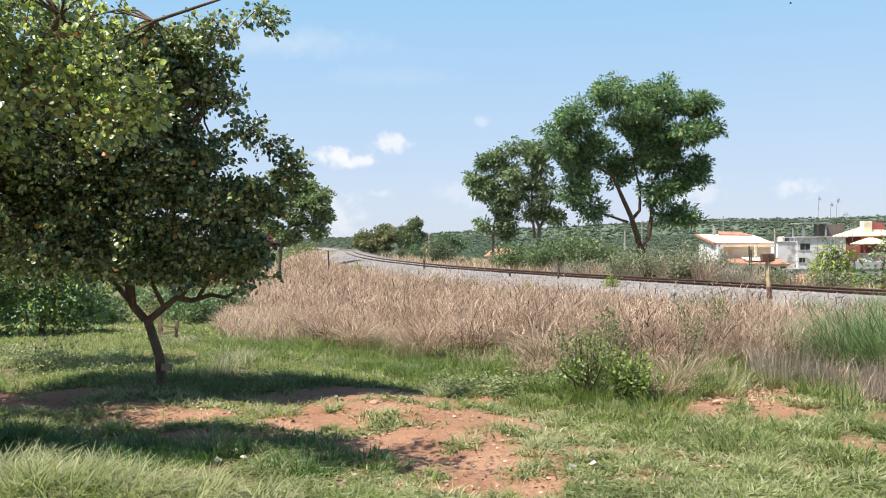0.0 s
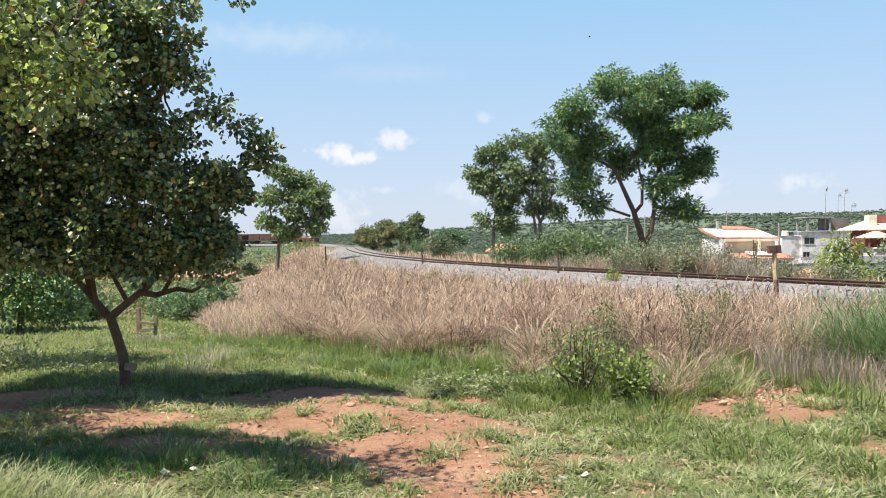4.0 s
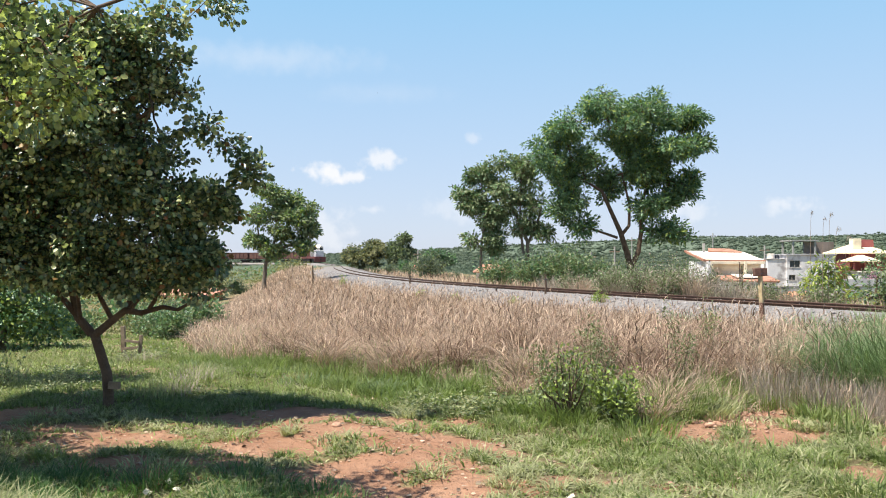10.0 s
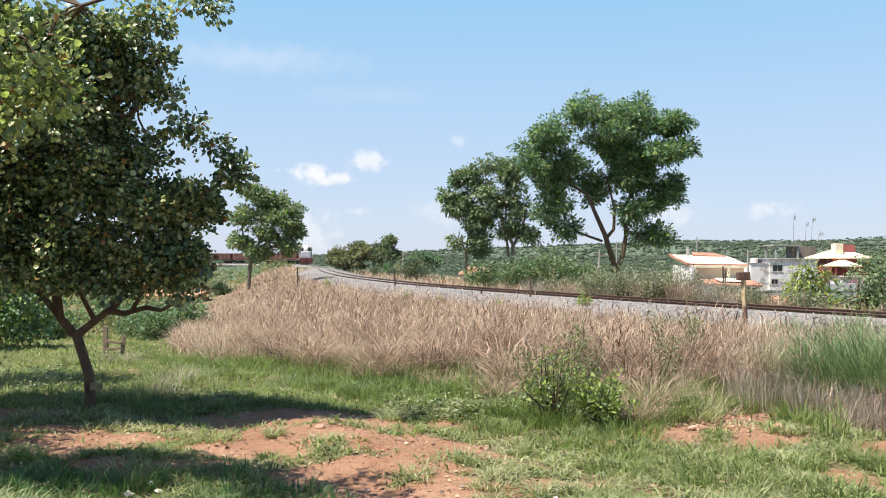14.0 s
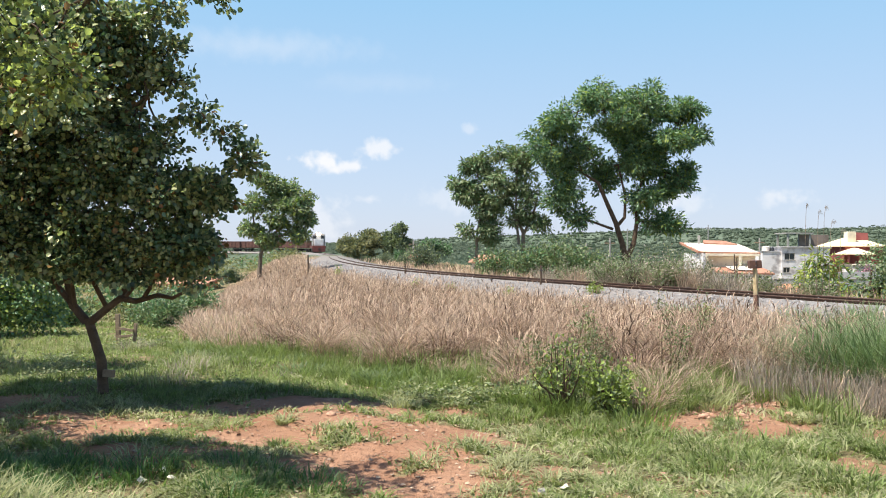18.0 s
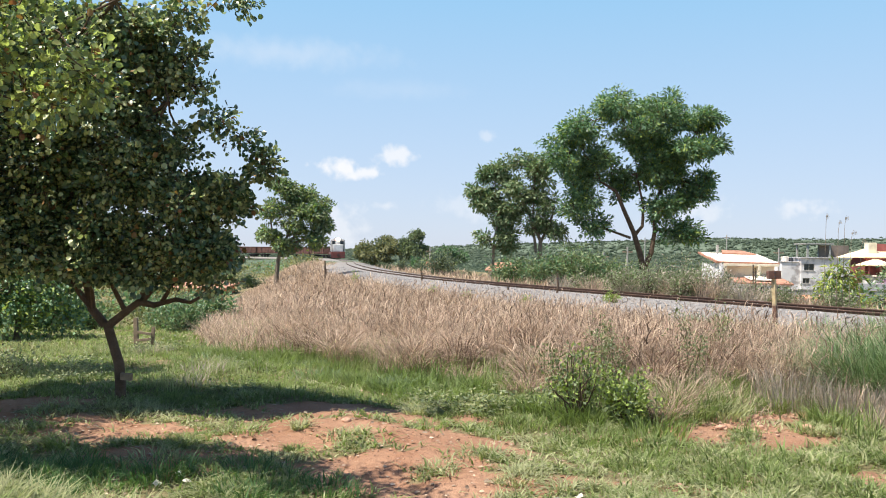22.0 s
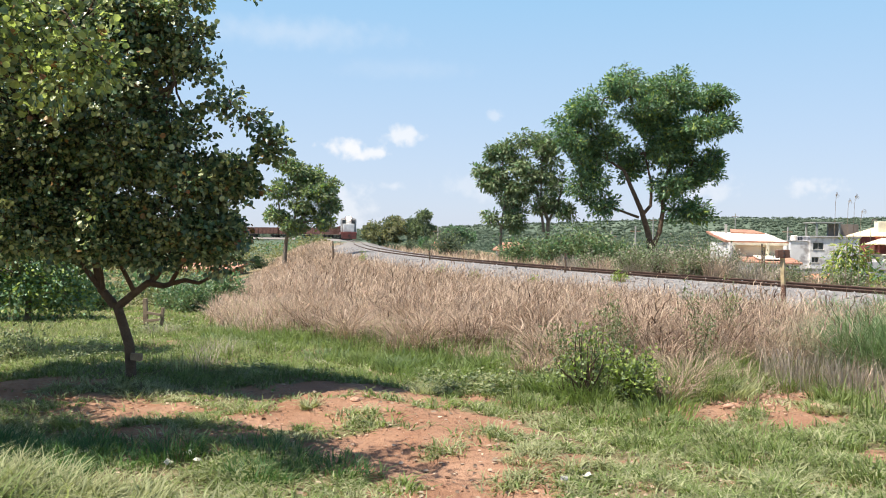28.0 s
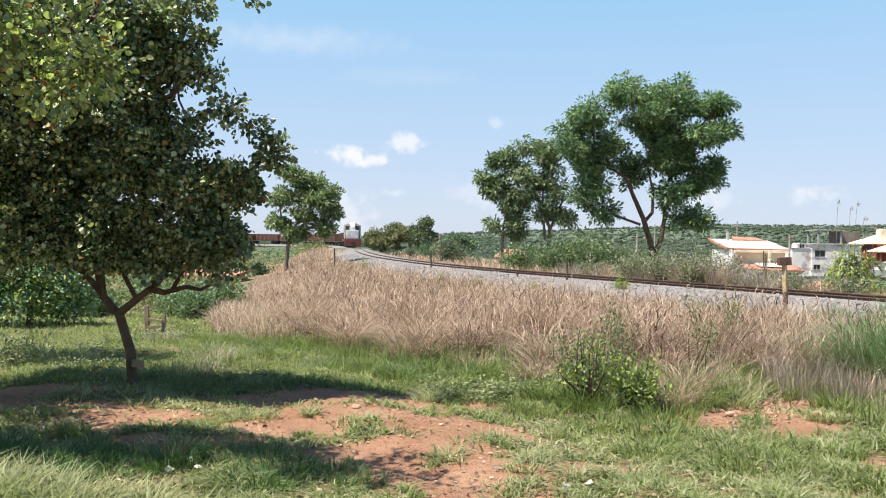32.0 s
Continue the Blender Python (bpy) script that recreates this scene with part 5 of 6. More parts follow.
    for x in (67.6, 72.0):
        for y in (170.4, 175.6):
            part("column", box(x - 0.17, x + 0.17, y - 0.17, y + 0.17, -5.3, 4.6, 0.02), M_CONCRETE, c)
    part("infill_wall", box(70.6, 76.5, 172, 172.2, 2.1, 4.5), M_BRICK_DULL, c)
    for x, y, top in ((18.1, 90, 2.8), (15.6, 90, 2.25), (36.6, 97, 3.0), (47.5, 150, 6.0), (31.0, 140, 5.0), (-3.1, 103, 2.6)):
        p = thing("utility_pole", x, y, -4.5, label="pale concrete utility pole with a crossarm", category="utility pole", group="utility poles")
        part("pole", cylinder(0.11, top + 4.5, "z", (0, 0, (top + 4.5) / 2), 10, r2=0.09), M_CONCRETE, p)
        part("crossarm", box(-0.55, 0.55, -0.06, 0.06, top + 3.9, top + 4.02, 0.01), M_WOOD_OLD, p)


M_STEEL_DULL = surface("dull_steel", (0.05, 0.055, 0.06), (0.10, 0.10, 0.11), 4, 0.6, 0.2, 40, metal=0.3)
build_houses()


def build_woods():
    """Trees past counting on the valley floor and the hills."""
    n = 30000
    u = RNG.random(n) ** 0.85
    r = 75 * (1900 / 75) ** u
    a = RNG.uniform(radians(-32), radians(36), n)
    x, y = r * np.sin(a), r * np.cos(a)
    z, toe, tr = land(x, y)
    keep = (tr > 22) | (r > 330)
    clear = ((x > 26) & (x < 60) & (y > 55) & (y < 122)) | ((np.abs(x - 4) < 4) & (np.abs(y - 72) < 6))
    lane = (a > radians(14)) & (a < radians(31)) & (r < 110)
    keep &= ~clear & ~lane
    x, y, z, r = x[keep], y[keep], z[keep], r[keep]
    n = len(x)
    size = (0.85 + 1.5 * RNG.random(n) ** 2.0) * (0.75 + 0.9 * smooth(150, 900, r))
    per = 18
    k = np.repeat(np.arange(n), per)
    d = RNG.normal(size=(n * per, 3))
    d /= np.linalg.norm(d, axis=1)[:, None]
    P = np.column_stack([x, y, z + size * 0.45])[k] + d * (size[k] * RNG.uniform(0.55, 1.05, n * per))[:, None] * np.array([1.3, 1.3, 0.55])
    V, F = leaves(P, d + RNG.normal(size=(n * per, 3)) * 0.6, size[k] * RNG.uniform(0.22, 0.48, n * per), 0.8, 0.25, False)
    bm = bmesh.new()
    bmesh.ops.create_icosphere(bm, subdivisions=1, radius=1)
    ball = np.array([tuple(v.co) for v in bm.verts])
    faces = np.array([[v.index for v in f.verts] for f in bm.faces])
    bm.free()
    m = len(ball)
    lump = ball[None] * (size * 0.75 * smooth(130, 240, r))[:, None, None] * np.array([1.3, 1.3, 0.55]) * RNG.uniform(0.6, 1.15, (n, m, 1))
    CV = (np.column_stack([x, y, z + size * 0.45])[:, None] + lump).reshape(-1, 3)
    CF = (np.arange(n)[:, None, None] * m + faces[None]).reshape(-1, 3)
    V, F = np.vstack([CV, V]), np.vstack([CF, F + len(CV)])
    tagged(part("distant_woods", tri_mesh("woods", V, F), M_LEAF_HAZE), "scrubby green woods over the valley and hills", "woods", kind="stuff")
    # low scrub on the near side, in the hollow left of the bank
    n = 1500
    u = RNG.random(n)
    r = 24 * (235 / 24) ** u
    a = RNG.uniform(radians(-33), radians(-6), n)
    x, y = r * np.sin(a), r * np.cos(a)
    z, toe, tr = land(x, y)
    keep = (toe < -1.0) & (tr < -5) & (waves(x, y, 0.12, 5) > -0.45)
    keep |= (tr < -4.5) & (r > 90)
    x, y, z, r = x[keep], y[keep], z[keep], r[keep]
    n = len(x)
    size = (0.25 + 0.55 * RNG.random(n) ** 2) * (0.7 + 1.2 * smooth(25, 120, r))
    per = 60
    k = np.repeat(np.arange(n), per)
    d = RNG.normal(size=(n * per, 3))
    d /= np.linalg.norm(d, axis=1)[:, None]
    P = np.column_stack([x, y, z + size * 0.5])[k] + d * (size[k] * RNG.uniform(0.4, 1.05, n * per))[:, None] * np.array([1.2, 1.2, 0.7])
    L, kind = size[k] * RNG.uniform(0.18, 0.4, n * per), RNG.random(n)[k]
    for name, sel, m, lab in (("low_scrub", kind < 0.65, M_LEAF_OLIVE, "low olive scrub in the hollow beside the bank"), ("green_scrub", kind >= 0.65, M_LEAF_TALL, "low green scrub in the hollow beside the bank")):
        V, F = leaves(P[sel], (d + RNG.normal(size=(n * per, 3)) * 0.6)[sel], L[sel], 0.6, 0.25, False)
        tagged(part(name, tri_mesh("scrub", V, F), m), lab, "scrub", kind="stuff")


build_woods()


# ---- beside the track and in the field ----
def build_posts():
    z = ground_z(6.75, 18) - 0.05
    p = thing("marker_post", 6.75, 18.0, z, 0, label="weathered timber marker post with a dark block on top", category="post")
    lean = Matrix.Rotation(radians(-2.5), 4, "Y")
    turn = lean @ Matrix.Rotation(radians(-42), 4, "Z")
    part("shaft", box(-0.04, 0.04, -0.04, 0.04, 0, 1.32, 0.008), M_POST_PALE, p, at=turn)
    part("footing", box(-0.044, 0.044, -0.044, 0.044, 0, 0.70, 0.008), M_POST_DARK, p, "dark tarred foot", at=turn)
    part("block", box(-0.13, 0.13, -0.075, 0.075, 1.26, 1.43, 0.012), M_POST_DARK, p, "rust-red block", at=lean)
    for i, zz in enumerate((1.31, 1.40)):
        part("bolt", cylinder(0.014, 0.02, "y", (0.0, -0.083, zz), 8), M_STEEL_DULL, p, at=lean)
    for x, y, h in ((-6.47, 42, 1.3), (3.4, 28.5, 0.8), (8.1, 15.3, 0.5), (-1.6, 40, 0.6), (1.9, 31, 0.3), (14.6, 42, 1.9), (12.6, 36, 1.5)):
        s = thing("stake", x, y, ground_z(x, y) - 0.05, label="thin dark wooden stake in the grass", category="stake", group="stakes along the track")
        part("stick", tubes([((0, 0, 0), (0.03, 0, h * 0.5), 0.028 + 0.0004 * y, 0.025 + 0.0004 * y), ((0.03, 0, h * 0.5), (0.01, 0.01, h), 0.025 + 0.0004 * y, 0.02 + 0.0003 * y)], 7), M_BARK, s)
        part("wire_knot", cylinder(0.036 + 0.0006 * y, 0.03, "z", (0.02, 0, h * 0.8), 8), M_STEEL_DULL, s)
    gz = ground_z(-5.3, 14.4)
    g = thing("broken_gate", -5.35, 14.4, gz - 0.03, label="remains of a small wooden gate in the field", category="gate")
    part("post", box(-0.035, 0.035, -0.03, 0.03, 0, 0.62, 0.006), M_WOOD_OLD, g, at=pose(-0.05, 0, 0, 0, -2, 0))
    part("post", box(-0.026, 0.026, -0.025, 0.025, 0, 0.47, 0.005), M_WOOD_OLD, g, at=pose(0.21, 0, 0, 0, 3, 0))
    for zz, a in ((0.24, 6), (0.38, -8)):
        part("bar", box(0, 0.24, -0.014, 0.014, -0.022, 0.022, 0.004), M_WOOD_OLD, g, at=pose(-0.03, -0.03, zz, 0, a * -1, 0))


build_posts()


def clump(name, x, y, w, h, n, width, mat, label, lean=(0.2, 0.9), category="grass", depth=None, segs=3):
    """A clump of long grass as one thing."""
    zc = ground_z(x, y)
    a, r = RNG.uniform(0, 6.28, n), np.sqrt(RNG.random(n))
    px, py = np.cos(a) * r * w, np.sin(a) * r * (depth or w)
    z = land(px + x, py + y)[0] - zc
    az = np.arctan2(py, px) + RNG.normal(size=n) * 0.9
    V, F = blades(np.column_stack([px, py, z - 0.02]), h * RNG.uniform(0.5, 1.2, n), width * RNG.uniform(0.7, 1.3, n), RNG.uniform(*lean, n), az, segs)
    ob = part(name, tri_mesh(name, V, F), mat)
    ob.matrix_basis = pose(x, y, zc)
    return tagged(ob, label, category)


def build_clumps():
    tall = "tall blue-green grass growing beside the railway bank"
    for x, y, w, h, n in ((4.7, 9.8, 0.42, 0.85, 1400), (5.3, 9.6, 0.5, 1.0, 1900), (5.9, 9.9, 0.5, 1.05, 1500), (5.2, 10.6, 0.5, 1.0, 1400), (4.6, 10.8, 0.35, 0.7, 500), (6.6, 10.2, 0.6, 1.0, 800), (5.0, 9.0, 0.4, 0.8, 900), (4.7, 9.3, 0.35, 0.75, 600), (5.5, 8.8, 0.4, 0.85, 800)):
        tagged(clump("tall_grass", x, y, w, h, n, 0.012, M_GRASS_BLUE, tall, (0.2, 1.3)), group="clumps of tall grass")
    for x, y, w, h, n in ((4.1, 8.7, 0.35, 0.42, 700), (4.6, 8.4, 0.4, 0.42, 900), (3.7, 9.4, 0.4, 0.5, 500), (4.3, 8.1, 0.3, 0.3, 500), (5.0, 8.2, 0.35, 0.4, 600)):
        tagged(clump("grey_dry_grass", x, y, w, h, n, 0.006, M_DRY_GREY, "grey withered grass stalks at the edge of the bank", (0.05, 0.5)), group="clumps of grey dry grass")
    for x, y, w, h, n in ((2.05, 8.35, 0.14, 0.45, 260), (0.8, 9.75, 0.2, 0.36, 260), (0.15, 10.5, 0.2, 0.35, 220), (2.3, 8.9, 0.2, 0.6, 260), (-0.8, 11.5, 0.25, 0.4, 220)):
        tagged(clump("straw_tuft", x, y, w, h, n, 0.008, M_DRY, "drooping tuft of dry straw at the foot of the bank", (0.5, 1.3)), group="straw tufts")
    long_g = "long arching bright green grass in the foreground"
    for x, y, w, h, n in ((-2.75, 4.75, 0.3, 0.46, 560), (-2.3, 4.7, 0.3, 0.44, 560), (-1.9, 4.75, 0.25, 0.40, 420), (-2.6, 4.35, 0.3, 0.5, 400), (-0.85, 4.75, 0.25, 0.20, 260), (-3.3, 5.0, 0.35, 0.42, 450), (-1.4, 4.5, 0.2, 0.34, 260), (-3.0, 4.6, 0.3, 0.46, 420)):
        tagged(clump("long_grass", x, y, w, h * 0.8, n, 0.010, random.choice((M_GRASS_PALE, M_GRASS)), long_g, (0.4, 1.3)), group="clumps of long grass")
    lush = "lush green grass tuft at the foot of the bank"
    for i in range(46):
        t = random.random()
        x, y = -4.2 + 6.6 * t + random.uniform(-0.5, 0.35), 15.0 - 7.2 * t ** 0.75 + random.uniform(-0.6, 0.5)
        if float(bare(np.array([x]), np.array([y]))[0]) < 0.45:
            tagged(clump("lush_grass", x, y, random.uniform(0.16, 0.34), random.uniform(0.16, 0.30), 190, 0.012, M_GRASS, lush, (0.3, 1.0), segs=2), group="lush grass tufts")
    for x, y, r in ((2.2, 6.7, 0.4), (1.7, 7.3, 0.35), (2.8, 6.6, 0.3), (1.2, 7.6, 0.3), (0.7, 8.2, 0.3), (3.6, 6.9, 0.3), (2.2, 6.2, 0.35), (2.8, 5.7, 0.3), (1.5, 6.7, 0.3), (3.7, 6.6, 0.3)):
        tagged(clump("lush_grass", x, y, r, 0.16, 380, 0.011, M_GRASS, lush, (0.3, 1.0), segs=2), group="lush grass tufts")
    for x, y, h in ((2.9, 8.9, 0.3), (3.1, 9.5, 0.35), (3.85, 8.7, 0.3), (2.6, 9.2, 0.35), (3.5, 9.9, 0.35), (2.35, 8.5, 0.3), (4.0, 9.2, 0.35), (2.5, 8.7, 0.35), (2.75, 9.5, 0.4), (3.2, 10.2, 0.4), (3.0, 10.6, 0.45), (2.2, 9.3, 0.35), (3.9, 9.8, 0.4), (3.45, 9.2, 0.3), (1.9, 9.8, 0.4), (2.7, 8.5, 0.25), (3.6, 8.3, 0.25)):
        tagged(clump("bank_tuft", x, y, 0.22, h, 200, 0.011, random.choice((M_GRASS, M_GRASS_PALE)), "green grass tuft on the bare bank", (0.3, 1.1)), group="tufts on the bank")
    # tufts where the tree's shadow falls, in a darker green that deepens it
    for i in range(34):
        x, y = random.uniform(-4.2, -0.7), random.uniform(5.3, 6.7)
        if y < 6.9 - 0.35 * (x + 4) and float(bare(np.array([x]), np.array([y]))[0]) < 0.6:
            tagged(clump("shade_grass", x, y, random.uniform(0.2, 0.34), random.uniform(0.14, 0.24), 260, 0.009, M_GRASS_SHADE, "dense grass under the tree, its green darkened to deepen the shade", (0.3, 1.1), segs=2), group="grass in the shade")
    for x, y, h in ((8.6, 14.6, 0.6), (6.2, 17.6, 0.5), (7.3, 17.4, 0.5), (8.2, 16.6, 0.6), (7.7, 15.6, 0.6), (9.2, 15.6, 0.7), (5.6, 19.5, 0.45)):
        tagged(clump("verge_grass", x, y, 0.4, h, 320, 0.012, M_GRASS_BLUE, "rough green grass on the edge of the ballast", (0.2, 0.8)), group="verge grass")
    for i in range(34):
        x, y = random.uniform(-7.5, -1.5), random.uniform(9.6, 15)
        m = random.choice((M_GRASS_PALE, M_GRASS_PALE, M_DRY_GREY))
        tagged(clump("rough_grass", x, y, random.uniform(0.15, 0.4), random.uniform(0.14, 0.30), 110, 0.008, m, "rough tuft of pale grass in the field", (0.1, 0.9), segs=2), group="rough tufts in the field")
    x, y = RNG.uniform(-4.8, 3.8, 330), RNG.uniform(4.7, 9.8, 330)
    x, y = x[bare(x, y) < 0.62], y[bare(x, y) < 0.62]
    wide, tall = RNG.uniform(0.07, 0.26, len(x)), RNG.uniform(0.06, 0.15, len(x))
    for name, mat, first, label in (("pale_tufts", M_GRASS_PALE, 0, "low pale grass tufts on the worn earth"), ("pale_tufts", M_GRASS_PALE, 1, "low pale grass tufts on the worn earth"), ("green_tufts", M_GRASS, 2, "low green grass tufts on the worn earth")):
        c = np.repeat(np.arange(first, len(x), 3), 110)
        n = len(c)
        a, r = RNG.uniform(0, 6.28, n), np.sqrt(RNG.random(n))
        px, py = x[c] + np.cos(a) * r * wide[c], y[c] + np.sin(a) * r * wide[c]
        V, F = blades(np.column_stack([px, py, land(px, py)[0] - 0.01]), tall[c] * RNG.uniform(0.5, 1.2, n), 0.011 * RNG.uniform(0.7, 1.3, n), RNG.uniform(0.5, 1.7, n), a + RNG.normal(size=n) * 0.9, 2)
        tagged(part(name, tri_mesh(name, V, F), mat), label, "grass", kind="stuff")
    done = 0
    while done < 95:
        x, y = random.uniform(-6.0, 2.6), random.uniform(7.6, 18)
        toe, tr = (float(v[0]) for v in land(np.array([x]), np.array([y]))[1:])
        if -0.6 < toe < 2.9 and float(bare(np.array([x]), np.array([y]))[0]) < 0.45:
            done += 1
            tagged(clump("lush_grass", x, y, random.uniform(0.18, 0.42), random.uniform(0.14, 0.26), 170, 0.013, random.choice((M_GRASS, M_GRASS, M_GRASS_BLUE)), lush, (0.3, 1.1), segs=2), group="lush grass tufts")
    done = 0
    while done < 60:
        x, y = random.uniform(-5.5, 4.2), random.uniform(8.2, 17)
        toe, tr = (float(v[0]) for v in land(np.array([x]), np.array([y]))[1:])
        if 1.0 < toe < 4.5 and tr < -4 and not (x > 2.1 and y < 10.2) and float(bare(np.array([x]), np.array([y]))[0]) < 0.45:
            done += 1
            tagged(clump("straw_tuft", x, y, random.uniform(0.2, 0.42), random.uniform(0.5, 0.9), 300, 0.011, random.choice((M_DRY, M_DRY, M_DRY_DARK)), "drooping tuft of dry straw on the slope of the bank", (0.5, 1.7)), group="straw tufts")
    # green blades that come up through the straw
    n = 24000
    x, y = scatter(n, -0.4, 0.5, 7.5, 20, 1.5)
    z, toe, tr = land(x, y)
    k = (toe > 0.3) & (toe < 5) & (waves(x, y, 1.0, 11) + 0.5 * waves(x, y, 2.7, 3) > 0.25 * toe - 0.7) & (bare(x, y) < 0.3)
    x, y, z = x[k], y[k], z[k]
    n = len(x)
    V, F = blades(np.column_stack([x, y, z - 0.01]), RNG.uniform(0.15, 0.5, n), RNG.uniform(0.006, 0.012, n), RNG.uniform(0.2, 1.0, n), RNG.uniform(0, 6.28, n), 3)
    tagged(part("green_undergrowth", tri_mesh("green_undergrowth", V, F), M_GRASS), "green grass growing up through the dry straw", "grass", kind="stuff")
    for x, y, h in ((6.9, 26.6, 0.9), (7.6, 26.2, 1.1), (8.3, 26.4, 1.15), (8.9, 25.8, 1.0), (9.5, 26.2, 0.9), (5.9, 28.4, 0.8), (5.0, 31, 0.8), (10.3, 25, 0.8), (7.1, 28, 1.1), (4.2, 33.5, 0.8)):
        tagged(clump("dry_weed", x, y, 0.45, h, 230, 0.014, random.choice((M_DRY_GREY, M_DRY)), "tall dry tan weeds beyond the rails", (0.1, 0.9)), group="dry weeds beyond the rails")
    # flowering stalks that stand against the sky
    for i, (x, y, h) in enumerate(((10.4, 24.2, 3.15), (10.66, 24, 2.95), (10.88, 24.1, 3.1), (11.02, 24, 2.65), (11.3, 24, 2.4))):
        z = ground_z(x, y)
        t = thing("flower_stalk", x, y, z, label="tall thin dry grass stalk with a drooping feathery head", category="grass stalk", group="tall dry stalks")
        top = 2.9 * h / 3.1 - z
        nod = 0.05 + 0.03 * i
        way = [(0, 0, 0), (0.03, 0, top * 0.55), (0.05, 0, top * 0.9), (0.05 + nod * 0.4, 0, top), (0.05 + nod, 0, top - nod * 0.25)]
        part("stem", tubes([(way[k], way[k + 1], 0.008 - 0.0015 * k, 0.0065 - 0.0015 * k) for k in range(4)], 5), M_WOOD_OLD, t)
        m = 44
        u = RNG.random(m)
        P = np.column_stack([0.05 + nod * u, RNG.normal(size=m) * 0.008, top - 0.06 * (1 - u) - nod * 0.25 * u])
        V, F = blades(P, -RNG.uniform(0.05, 0.14, m), np.full(m, 0.004), RNG.uniform(-0.9, 0.2, m), RNG.uniform(-0.8, 0.8, m), 2)
        part("plume", tri_mesh("plume", V, F), M_DRY_GREY, t)


# the green grass again, with shade darkened into its colour
M_GRASS_SHADE = surface("shade_dark_grass", (0.055, 0.115, 0.035), (0.115, 0.19, 0.06), 0.8, 0.55, 0, 9, island=0.35, thin=0.3)
M_DRY_GREY = surface("grey_dry_grass", (0.30, 0.24, 0.20), (0.46, 0.39, 0.34), 0.9, 0.8, 0, 9, island=0.35, thin=0.2)
build_clumps()


def build_more_plants():
    # weeds on the far side of the track
    for x, y, w, h in ((7.4, 27.2, 0.8, 1.5), (8.2, 27.6, 0.8, 1.45), (9.2, 27.0, 0.8, 1.0), (6.5, 28.2, 0.8, 1.45), (5.7, 28.8, 0.7, 1.1), (7.0, 26.4, 0.6, 1.1), (10.0, 26.0, 0.6, 0.8), (5.2, 33, 0.7, 0.9), (10.9, 24.6, 0.6, 0.7)):
        shrub("weed_thicket", x, y, w, h, 210, 0.07, ((M_LEAF_GREY, 0.7), (M_DRY_GREY, 0.3)), "grey-green weedy shrub beside the track", aspect=0.6, stems=22, spread=0.12, group="weeds along the track", per=12)
    # shrubs under the tall trees, and the hedge further along
    for x, y, w, h in ((6.4, 46.5, 1.4, 2.2), (8.0, 46.5, 1.2, 1.7), (5.2, 47.5, 1.2, 1.6), (9.0, 47, 0.9, 1.1), (3.4, 48.5, 1.0, 1.2)):
        shrub("undergrowth", x, y, w, h + 0.5, 170, 0.15, ((M_LEAF_GREY, 0.6), (M_LEAF_TALL, 0.4)), "dense leafy shrub under the tall trees", aspect=0.7, stems=20, spread=0.24, group="shrubs under the trees", per=12)
    proto = shrub("hedge_shrub", -1.0, 70, 1.6, 2.0, 170, 0.22, ((M_LEAF_HAZE, 0.7), (M_LEAF_GREY, 0.3)), "leafy green shrub in the scrub along the railway", stems=14, spread=0.24, group="scrub along the railway", per=12)
    spots = [(0.6, 68), (2.0, 66), (-2.0, 78), (3.0, 62), (-3.6, 84), (-5.4, 88), (-7.4, 92), (-8.6, 100), (-6.0, 97), (-10.5, 112), (-12.5, 120), (1.2, 80), (6.8, 66), (9.4, 66), (12.5, 64), (14.5, 62), (17, 66), (20, 70), (23.5, 76),
             (-11.2, 44), (-13.2, 47), (-15.6, 50), (-9.8, 38), (-11.8, 37), (-17.5, 54), (-14.2, 41), (-16.8, 44), (-19.8, 50), (-21.5, 56), (-24, 60), (-10.4, 32), (-12.6, 31), (-15.2, 34), (-18.5, 37), (-9.2, 29),
             (-17, 70), (-20, 78), (-23, 88), (-26, 96), (-29, 110), (-32, 124), (-36, 140), (-40, 156), (-45, 172), (-50, 190), (-22, 120), (-25, 140), (-28, 160), (-33, 180), (-40, 205), (-30, 150), (-36, 170), (-55, 210), (-64, 222), (-48, 205)]
    for x, y in spots:
        f = random.uniform(0.35, 0.7)
        if x < -8 and y < 62:
            f *= 0.5
        if x > -3:
            f *= 0.6
        c = copy_thing(proto, pose(x, y, ground_z(x, y) - 0.05, 0, 0, random.uniform(0, 360)))
        c.scale = (f, f, f * random.uniform(0.7, 1.1))
    dark = shrub("field_bush", -6.6, 20.5, 0.55, 0.6, 150, 0.09, ((M_LEAF_TALL, 0.5), (M_LEAF_GREY, 0.5)), "low dark green bush at the end of the field", stems=12, spread=0.10, group="bushes at the end of the field", per=12, category="bush")
    for x, y in ((-7.4, 21.6), (-9.0, 20.9), (-10.4, 21), (-8.4, 24.5), (-12, 22), (-6.9, 24), (-9.8, 27)):
        c = copy_thing(dark, pose(x, y, ground_z(x, y) - 0.03, 0, 0, random.uniform(0, 360)))
        f = random.uniform(0.55, 1.25)
        c.scale = (f * 1.2, f * 1.2, f)
    weed = shrub("field_weed", -5.6, 10.6, 0.28, 0.3, 90, 0.05, ((M_LEAF_GREY, 0.5), (M_GRASS_PALE, 0.5)), "low dark weed in the grass", stems=10, spread=0.08, group="weeds in the field", per=10)
